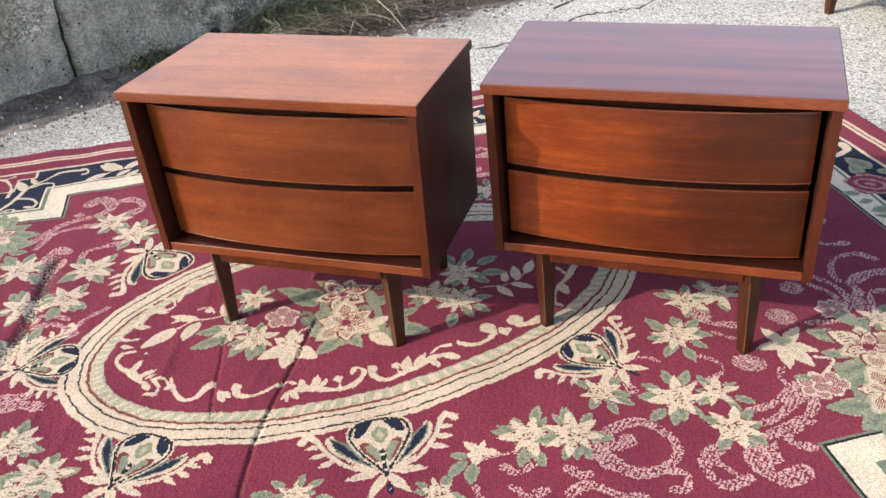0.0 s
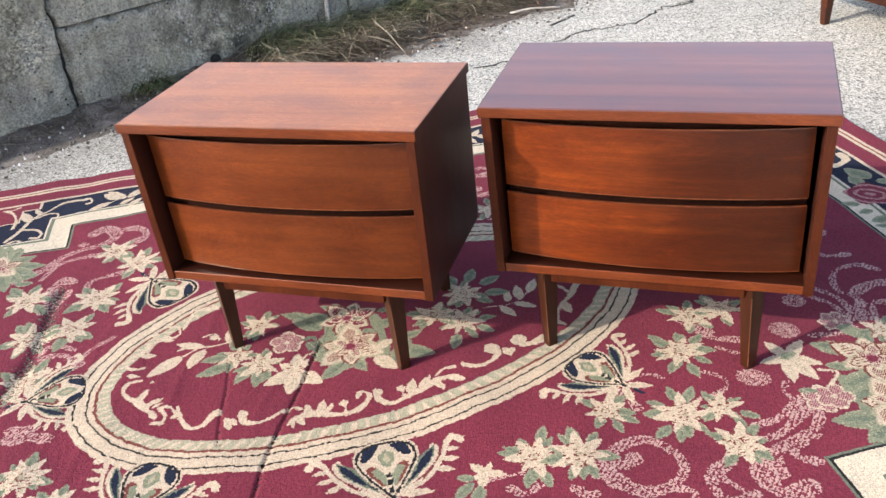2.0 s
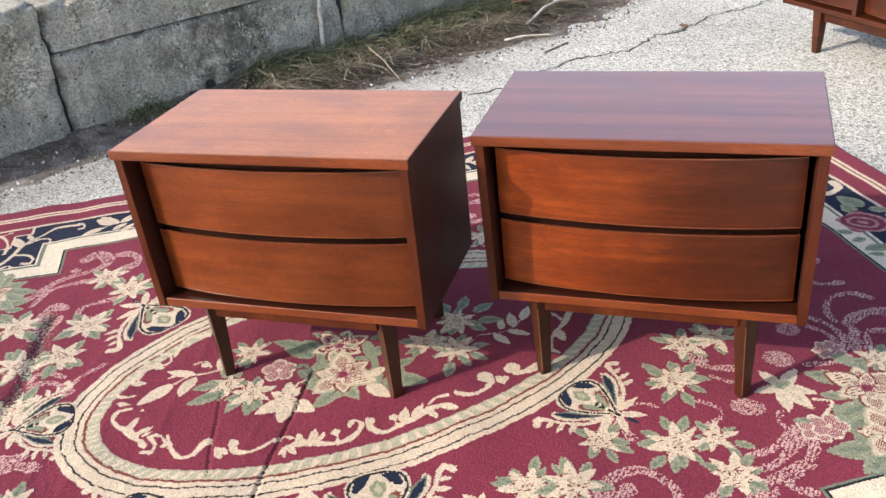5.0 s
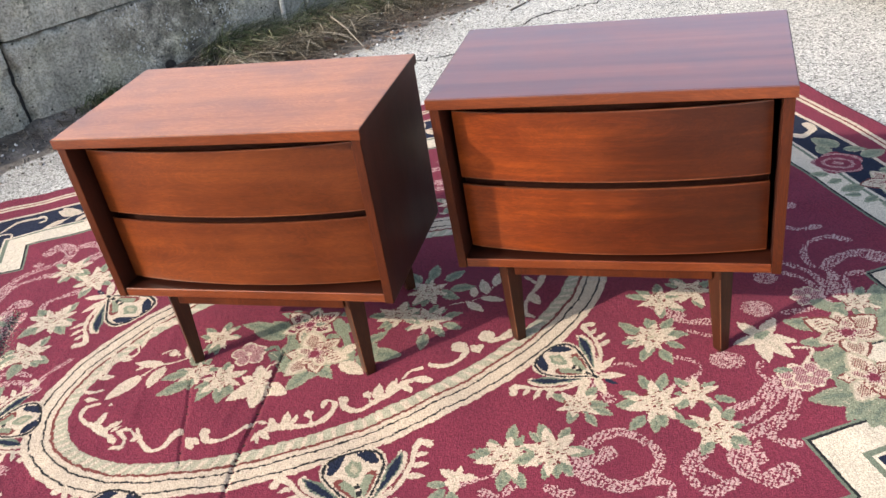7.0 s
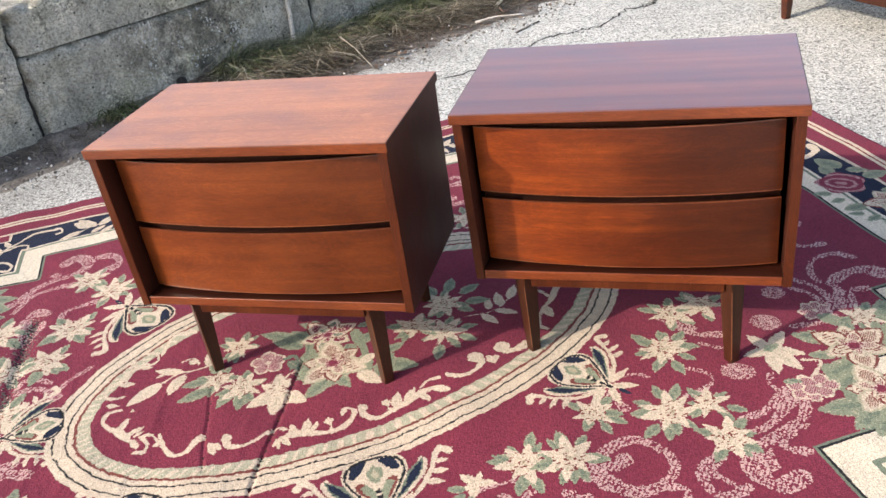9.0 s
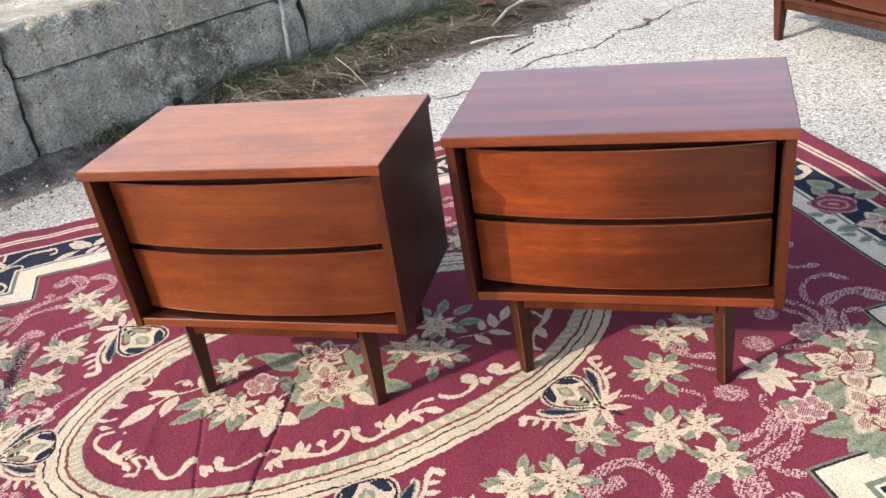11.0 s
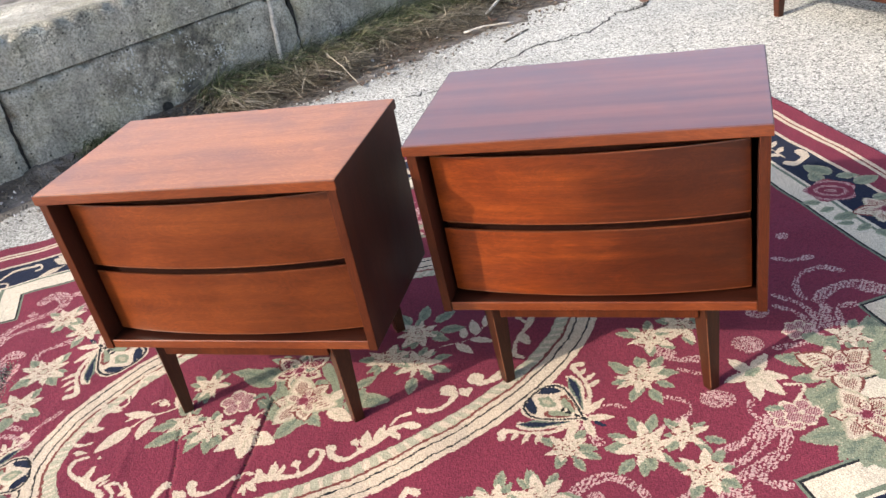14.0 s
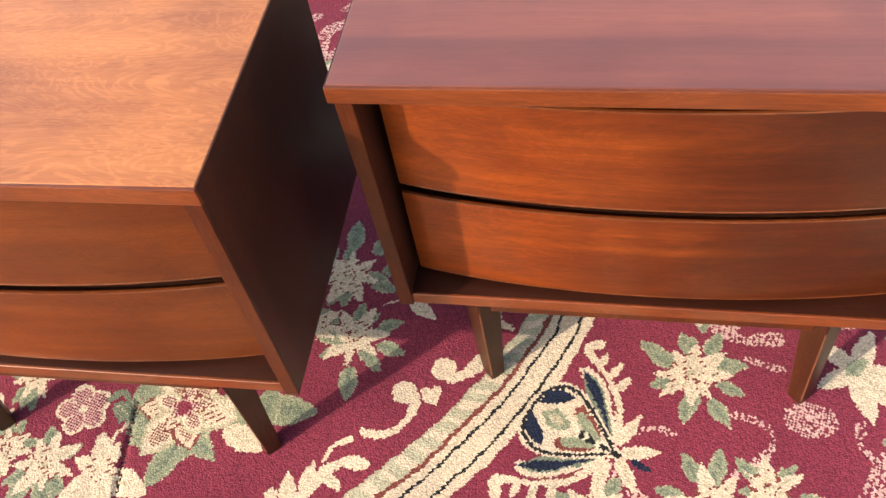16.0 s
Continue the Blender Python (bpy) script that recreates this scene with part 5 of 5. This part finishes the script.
# medallion: bouquet
stroke(((0.008, 1.716), (-0.028, 1.717), (-0.061, 1.715), (-0.088, 1.723)), 0.0063, 0.0050)
leaf(-0.079, 1.718, -0.144, 1.756, 0.32, CREAM)
leaf(-0.108, 1.738, -0.145, 1.727, 0.25, CREAM)
stroke(((-0.079, 1.720), (-0.104, 1.714), (-0.129, 1.700)), 0.0050, 0.0050)
leaf(-0.129, 1.704, -0.204, 1.647, 0.42, CREAM)
leaf(-0.088, 1.705, -0.114, 1.648, 0.50, CREAM)
leaf(-0.079, 1.711, -0.087, 1.670, 0.40, CREAM)
spot(-0.056, 1.751, 0.0100, 1, 0, False)
stroke(((-0.083, 1.760), (-0.054, 1.763), (-0.044, 1.736)), 0.0050, 0.0050)
leaf(-0.020, 1.716, -0.025, 1.768, 0.35, CREAM)
leaf(-0.012, 1.721, -0.007, 1.757, 0.40, CREAM)
leaf(-0.028, 1.660, -0.086, 1.665, 0.50)
leaf(-0.018, 1.627, -0.096, 1.613, 0.45)
leaf(0.032, 1.613, -0.013, 1.557, 0.45)
leaf(0.067, 1.577, 0.030, 1.544, 0.45)
leaf(0.008, 1.674, -0.020, 1.716, 0.60)
leaf(0.049, 1.607, 0.029, 1.532, 0.40)
leaf(0.226, 1.558, 0.172, 1.513, 0.55)
leaf(0.279, 1.580, 0.220, 1.531, 0.50)
leaf(0.340, 1.566, 0.425, 1.519, 0.50)
leaf(0.358, 1.599, 0.413, 1.616, 0.50)
leaf(0.332, 1.521, 0.382, 1.591, 0.50)
leaf(0.189, 1.697, 0.127, 1.792, 0.50)
leaf(0.216, 1.711, 0.175, 1.773, 0.50)
leaf(0.166, 1.751, 0.102, 1.791, 0.40)
leaf(0.185, 1.652, 0.246, 1.679, 0.60)
leaf(0.204, 1.647, 0.162, 1.605, 0.60)
leaf(0.206, 1.680, 0.177, 1.569, 0.45)
leaf(0.307, 1.649, 0.359, 1.690, 0.50)
leaf(0.293, 1.597, 0.321, 1.529, 0.50)
leaf(0.246, 1.568, 0.270, 1.512, 0.50)
leaf(0.289, 1.665, 0.295, 1.605, 0.60)
leaf(0.325, 1.725, 0.365, 1.724, 0.50)
leaf(0.235, 1.766, 0.197, 1.796, 0.50)
leaf(0.321, 1.610, 0.302, 1.530, 0.50)
stroke(((0.230, 1.780), (0.210, 1.713), (0.195, 1.649), (0.169, 1.592)), 0.0275, 0.0150, SAGE)
stroke(((0.315, 1.704), (0.322, 1.632), (0.320, 1.557)), 0.0250, 0.0175, SAGE)
stroke(((0.216, 1.747), (0.200, 1.681), (0.177, 1.621)), 0.0063, 0.0050, GREY)
leaf(0.040, 1.780, 0.019, 1.816, 0.45)
leaf(0.059, 1.780, 0.077, 1.816, 0.45)
leaf(0.067, 1.772, 0.099, 1.789, 0.45)
leaf(0.036, 1.750, 0.008, 1.725, 0.45)
leaf(0.045, 1.742, 0.034, 1.699, 0.45)
flower(0.050, 1.761, 0.037, 7, 0.4)
flower(-0.003, 1.655, 0.037, 6, 0.3)
flower(0.046, 1.608, 0.043, 7, 0.9)
leaf(0.122, 1.561, 0.048, 1.535, 0.50, CREAM)
leaf(0.122, 1.561, 0.099, 1.489, 0.50, CREAM)
leaf(0.122, 1.561, 0.174, 1.502, 0.50, CREAM)
leaf(0.122, 1.561, 0.150, 1.598, 0.50, CREAM)
leaf(0.122, 1.561, 0.129, 1.625, 0.50, CREAM)
leaf(0.122, 1.561, 0.087, 1.600, 0.50, CREAM)
leaf(0.122, 1.561, 0.074, 1.555, 0.50, CREAM)
hatch(0.122, 1.561, 0.036)
dotted_flower(0.109, 1.671, 0.043, 5, 0.2)
stroke(((0.148, 1.672), (0.170, 1.674), (0.173, 1.638), (0.155, 1.631)), 0.0100, 0.0075, GREY)
leaf(0.153, 1.662, 0.177, 1.624, 0.60, GREY)
stroke(((0.172, 1.621), (0.146, 1.611), (0.131, 1.586)), 0.0050, 0.0050)
peony(0.253, 1.723, 0.060, 6, 0.1, True)
peony(0.248, 1.611, 0.066, 6, 0.5)
leaf(0.304, 1.583, 0.345, 1.602, 0.60, CREAM)
leaf(0.294, 1.554, 0.336, 1.496, 0.50, CREAM)
leaf(0.528, 1.768, 0.516, 1.819, 0.5)
leaf(0.559, 1.77, 0.585, 1.824, 0.5)
leaf(0.584, 1.748, 0.641, 1.773, 0.5)
leaf(0.586, 1.712, 0.644, 1.693, 0.5)
leaf(0.564, 1.699, 0.595, 1.664, 0.5)
leaf(0.514, 1.708, 0.487, 1.687, 0.5)
flower(0.538, 1.728, 0.046, 7, 0.2)
leaf(0.53, 1.627, 0.558, 1.64, 0.5)
leaf(0.543, 1.613, 0.586, 1.607, 0.5)
leaf(0.535, 1.589, 0.567, 1.556, 0.5)
leaf(0.515, 1.583, 0.524, 1.543, 0.5)
leaf(0.487, 1.571, 0.464, 1.519, 0.5)
leaf(0.493, 1.648, 0.474, 1.69, 0.5)
leaf(0.482, 1.61, 0.45, 1.604, 0.5)
flower(0.508, 1.616, 0.044, 7, 0.6)
leaf(0.43, 1.642, 0.407, 1.618, 0.5)
leaf(0.43, 1.674, 0.407, 1.688, 0.5)
flower(0.449, 1.663, 0.045, 6, 0.1)
# navy border at the back
stroke(((-0.663, 2.446), (-0.634, 2.496), (-0.613, 2.559), (-0.592, 2.592), (-0.563, 2.618), (-0.528, 2.650), (-0.488, 2.651), (-0.456, 2.645)), 0.0112, 0.0100)
stroke(((-0.477, 2.648), (-0.450, 2.651), (-0.439, 2.618), (-0.455, 2.612)), 0.0088, 0.0088)
stroke(((-0.597, 2.572), (-0.568, 2.593), (-0.537, 2.582), (-0.536, 2.555), (-0.550, 2.559)), 0.0075, 0.0075)
stroke(((-0.625, 2.507), (-0.583, 2.489), (-0.564, 2.458), (-0.574, 2.436), (-0.593, 2.443)), 0.0088, 0.0100)
leaf(-0.615, 2.555, -0.644, 2.627, 0.40, CREAM)
leaf(-0.589, 2.596, -0.609, 2.638, 0.40, CREAM)
stroke(((-0.654, 2.432), (-0.633, 2.440), (-0.615, 2.426)), 0.0075, 0.0075)
stroke(((-0.708, 2.664), (-0.679, 2.639), (-0.656, 2.577), (-0.658, 2.526)), 0.0100, 0.0088)
stroke(((-0.695, 2.653), (-0.660, 2.671)), 0.0075, 0.0050)
stroke(((-0.412, 2.565), (-0.362, 2.600), (-0.296, 2.625)), 0.0050, 0.0063)
leaf(-0.378, 2.589, -0.441, 2.560, 0.38, CREAM)
leaf(-0.356, 2.601, -0.407, 2.664, 0.40, CREAM)
leaf(-0.336, 2.603, -0.395, 2.677, 0.35, CREAM)
leaf(-0.348, 2.563, -0.308, 2.601, 0.40, CREAM)
leaf(-0.326, 2.607, -0.279, 2.670, 0.40, CREAM)
leaf(-0.320, 2.545, -0.283, 2.588, 0.40, CREAM)
# right side: dotted scrolls in the shade
dotted(((1.34, 1.431), (1.353, 1.481), (1.389, 1.52), (1.446, 1.521), (1.472, 1.491)), 0.01, 0.014)
dotted(((1.361, 1.418), (1.403, 1.438), (1.458, 1.438), (1.493, 1.396)), 0.018, 0.032)
dotted(((1.364, 1.408), (1.349, 1.369), (1.342, 1.334)), 0.012, 0.014)
dotted(((1.356, 1.326), (1.381, 1.376), (1.42, 1.373)), 0.009, 0.012)
dotted(((1.296, 1.478), (1.321, 1.419), (1.325, 1.337)), 0.009, 0.018)
dotted(((1.273, 1.442), (1.295, 1.402), (1.303, 1.35)), 0.008, 0.012)
dotted(((1.378, 1.606), (1.409, 1.577), (1.451, 1.571)), 0.01, 0.014)
spot(1.446, 1.674, 0.015, 1, 0, True)
dotted_flower(1.268, 1.344, 0.038, 7, 0.1)
dotted(((1.361, 1.384), (1.298, 1.336), (1.268, 1.304)), 0.016, 0.016)
dotted(((1.195, 1.317), (1.249, 1.305), (1.291, 1.31)), 0.01, 0.014)
# corner bouquet
leaf(1.243, 1.247, 1.177, 1.29, 0.55)
leaf(1.207, 1.209, 1.168, 1.226, 0.55)
leaf(1.247, 1.16, 1.165, 1.169, 0.55)
leaf(1.235, 1.118, 1.153, 1.131, 0.55)
leaf(1.181, 1.051, 1.085, 1.073, 0.55)
leaf(1.178, 1.049, 1.121, 1.013, 0.55)
leaf(1.204, 1.027, 1.166, 0.988, 0.55)
leaf(1.444, 1.248, 1.376, 1.279, 0.55)
leaf(1.325, 1.168, 1.364, 1.236, 0.55)
leaf(1.275, 1.29, 1.264, 1.333, 0.55)
leaf(1.353, 1.244, 1.343, 1.279, 0.55)
leaf(1.329, 1.065, 1.364, 1.128, 0.55)
stroke(((1.178, 1.173), (1.177, 1.128), (1.164, 1.074), (1.174, 1.034)), 0.029, 0.042, SAGE)
stroke(((1.340, 1.251), (1.347, 1.206), (1.327, 1.161)), 0.031, 0.035, SAGE)
stroke(((1.285, 1.292), (1.277, 1.318)), 0.028, 0.020, SAGE)
stroke(((1.162, 1.026), (1.170, 0.999), (1.186, 0.984)), 0.037, 0.046, SAGE)
leaf(1.245, 1.251, 1.176, 1.296, 0.42)
leaf(1.219, 1.200, 1.166, 1.224, 0.5)
leaf(1.232, 1.167, 1.155, 1.151, 0.5)
leaf(1.221, 1.135, 1.147, 1.112, 0.5)
leaf(1.174, 1.056, 1.083, 1.077, 0.36)
leaf(1.189, 1.038, 1.111, 1.005, 0.5)
leaf(1.205, 1.020, 1.136, 0.976, 0.5)
leaf(1.378, 1.258, 1.416, 1.329, 0.6)
leaf(1.297, 1.255, 1.292, 1.311, 0.5)
leaf(1.349, 1.230, 1.412, 1.252, 0.5)
flower(1.343, 1.290, 0.040, 6, 0.3)
peony(1.266, 1.213, 0.066, 6, 0.2)
peony(1.223, 1.081, 0.060, 6, 0.5)
peony(1.397, 1.18, 0.047, 6, 0.5)
dotted_flower(1.129, 1.136, 0.041, 5, 0.9)
leaf(1.109, 1.158, 1.083, 1.176, 0.5)
# roses on the right border
leaf(1.729, 1.881, 1.707, 1.969, 0.6)
leaf(1.688, 1.859, 1.693, 1.923, 0.6)
leaf(1.733, 1.863, 1.784, 1.838, 0.6)
leaf(1.747, 1.807, 1.824, 1.814, 0.6)
leaf(1.734, 1.721, 1.794, 1.711, 0.6)
leaf(1.616, 1.763, 1.576, 1.786, 0.6)
leaf(1.628, 1.728, 1.588, 1.728, 0.6)
leaf(1.656, 1.679, 1.593, 1.683, 0.6)
leaf(1.626, 1.647, 1.589, 1.661, 0.6)
leaf(1.651, 1.62, 1.606, 1.612, 0.6)
leaf(1.645, 1.594, 1.65, 1.547, 0.6)
leaf(1.803, 1.687, 1.85, 1.687, 0.6)
leaf(1.726, 1.582, 1.722, 1.526, 0.6)
maroon_rose(1.676, 1.806, 0.068)
peony(1.724, 1.662, 0.063, 5, 0.3)
stroke(((1.681, 2.005), (1.7, 1.99), (1.74, 2.009), (1.748, 2.045)), 0.02, 0.024)

# leaves and a blossom over the corner of the border
for a1, b1, a2, b2 in (
    (-0.643, 2.295, -0.598, 2.383),
    (-0.636, 2.287, -0.551, 2.326),
    (-0.630, 2.278, -0.518, 2.261),
    (-0.633, 2.271, -0.540, 2.220),
    (-0.649, 2.300, -0.641, 2.413),
    (-0.656, 2.304, -0.692, 2.444),
    (-0.662, 2.300, -0.735, 2.414),
    (-0.638, 2.265, -0.570, 2.180),
    (-0.643, 2.260, -0.603, 2.147)):
    leaf(a1, b1, a2, b2, 0.46)
peony(-0.650, 2.280, 0.060, 6, 0.4)

# sprigs along the navy border behind, and up the right border
def sprig(a, b, da, db):
    n = (-db, da)
    stroke(((a - da, b - db), (a, b), (a + da, b + db)), 0.006, 0.005)
    for f, side, size in ((-0.8, 1, 0.6), (-0.5, -1, 0.6), (-0.1, 1, 0.7), (0.2, -1, 0.7), (0.6, 1, 0.55), (0.8, -1, 0.5)):
        x, y = a + da * f, b + db * f
        leaf(x, y, x + da * 0.45 + n[0] * side * size, y + db * 0.45 + n[1] * side * size, 0.42, CREAM)


for k in range(7):
    sprig(0.02 + 0.24 * k, 2.605 + (0.012 if k % 2 else -0.01), 0.075, 0.0)
for k in range(3):
    sprig(1.695, 2.10 + 0.19 * k, 0.0, 0.062)

# the parts of the field that lie behind the nightstands and at the far end mirror the rest
outside = (depth < -0.02) & field(-0.004)
back = outside & (V > B0 + 0.15) & (U > A0 + 0.30) & (U < A0 + 0.93)
flip = np.roll(knots[::-1, :], 0, axis=0)
knots[back] = flip[back]
far = outside & (U < A0 - 1.04)
turned = knots[:, ::-1]
knots[far] = turned[far]

# ---- rug mesh ----
xs = A0 - HU + np.arange(NU + 1) * CELL
ys = B0 - HV + np.arange(NV + 1) * CELL
gu, gv = np.meshgrid(xs, ys)
rng = np.random.default_rng(3)
gu = gu + rng.uniform(-0.0008, 0.0008, gu.shape)
gv = gv + rng.uniform(-0.0008, 0.0008, gv.shape)
gz = rng.uniform(-0.0006, 0.0006, gu.shape)


def crease(pts, width, deep, dark, wobble=0.0):
    """A fold line across the rug, where the pile opens; dark knots show the foundation and paint in the fold's shade.
    """
    c = curve_points(pts, 10)
    w = window(c[:, 0].min() - 0.1, c[:, 1].min() - 0.1, c[:, 0].max() + 0.1, c[:, 1].max() + 0.1)
    d = np.full(gu[w].shape, 9.0)
    for (x0, y0), (x1, y1) in zip(c, c[1:]):
        dx, dy = x1 - x0, y1 - y0
        t = np.clip(((gu[w] - x0) * dx + (gv[w] - y0) * dy) / (dx * dx + dy * dy), 0, 1)
        d = np.minimum(d, np.hypot(gu[w] - x0 - t * dx, gv[w] - y0 - t * dy))
    gz[w] -= deep * np.exp(-(d / width) ** 2)
    k = knots[w]
    f = FLECK[w][:k.shape[0], :k.shape[1]]
    dk = d[:k.shape[0], :k.shape[1]]
    if wobble:      # worn open: scattered dark and grey tufts, thinning out to both sides
        along_line = 0.55 + 0.45 * np.sin(gv[w][:k.shape[0], :k.shape[1]] * 41 + 3 * np.sin(gv[w][:k.shape[0], :k.shape[1]] * 17))
        k[f < dark * along_line * np.exp(-(dk / width) ** 2)] = INK
        k[(f > 1 - 0.35 * dark * np.exp(-(dk / (1.5 * width)) ** 2))] = GREY
        k[(f > 0.5) & (f < 0.5 + 0.45 * wobble * np.exp(-(dk / (1.3 * width)) ** 2))] = CREAM
    else:
        k[(dk < width * 0.75) & (f < dark)] = INK
        k[(dk < width * 1.4) & (f > 1 - 0.5 * dark)] = RUST


crease(((-0.02, 1.63), (-0.023, 1.609), (-0.031, 1.532), (-0.042, 1.461), (-0.048, 1.376)), 0.0036, 0.0030, 0.16)
crease(((0.185, 1.653), (0.125, 1.505), (0.083, 1.406), (0.052, 1.331), (0.029, 1.26), (-0.01, 1.10)), 0.0046, 0.0048, 0.25)
crease(((-0.455, 2.10), (-0.464, 2.03), (-0.467, 1.965), (-0.470, 1.863), (-0.484, 1.789), (-0.504, 1.718), (-0.533, 1.623)), 0.017, 0.010, 0.50, 0.03)
# the pile lies unevenly, with low wrinkles round the folds, and the edges wander a little
for k in range(22):
    f, t, p = rng.uniform(9, 46), rng.uniform(0, math.pi), rng.uniform(0, 6.3)
    gz += 0.011 / f * np.sin(f * (gu * math.cos(t) + gv * math.sin(t)) + p)
for u0, slant, amp in ((-0.30, 0.34, 0.0012), (-0.17, 0.36, 0.0014), (0.06, 0.42, 0.0012), (-0.40, 0.25, 0.0016), (0.30, 0.40, 0.0007)):
    d = gu - u0 - slant * (gv - 1.5) - 0.006 * np.sin(gv * 31 + u0 * 50)
    gz += amp * np.exp(-(d / 0.011) ** 2) * np.clip(1.3 - np.abs(gv - 1.55) / 0.45, 0, 1)
wander = 0.0035 * np.sin(gu * 13 + 1.0) + 0.0022 * np.sin(gu * 31)
gv = gv + wander * np.clip((np.abs(gv - B0) - 0.80) / 0.3, 0, 1)
gu = gu + 0.003 * np.sin(gv * 17) * np.clip((np.abs(gu - A0) - 1.3) / 0.3, 0, 1)
gz = np.maximum(gz, -0.0095)
co = np.stack((gu * E1[0] + gv * E2[0], gu * E1[1] + gv * E2[1], gz), -1).reshape(-1, 3)
n1 = NU + 1
i0 = (np.arange(NV)[:, None] * n1 + np.arange(NU)[None, :]).reshape(-1)
quads = np.stack((i0, i0 + 1, i0 + n1 + 1, i0 + n1), -1)
# the rug's edge, 11 mm deep
ring = np.concatenate((np.arange(NU), np.arange(NV) * n1 + NU, NV * n1 + np.arange(NU, 0, -1), np.arange(NV, 0, -1) * n1))
low = co[ring].copy()
low[:, 2] = -0.0115
base = len(co)
nxt = np.roll(np.arange(len(ring)), -1)
skirt = np.stack((ring, base + np.arange(len(ring)), base + nxt, ring[nxt]), -1)
co, quads = np.concatenate((co, low)), np.concatenate((quads, skirt))
index = np.concatenate((knots.reshape(-1), np.full(len(skirt), MAROON)))
me = bpy.data.meshes.new("rug")
me.vertices.add(len(co)), me.loops.add(quads.size), me.polygons.add(len(quads))
me.vertices.foreach_set("co", co.astype(np.float32).reshape(-1))
me.loops.foreach_set("vertex_index", quads.astype(np.int32).reshape(-1))
me.polygons.foreach_set("loop_start", np.arange(0, quads.size, 4, dtype=np.int32))
me.polygons.foreach_set("material_index", index.astype(np.int32))
me.update(calc_edges=True)
for m in YARNS:
    me.materials.append(m)
rug = tagged(new("rug", me), "maroon oriental rug with floral medallion and navy border lying on asphalt", "rug")
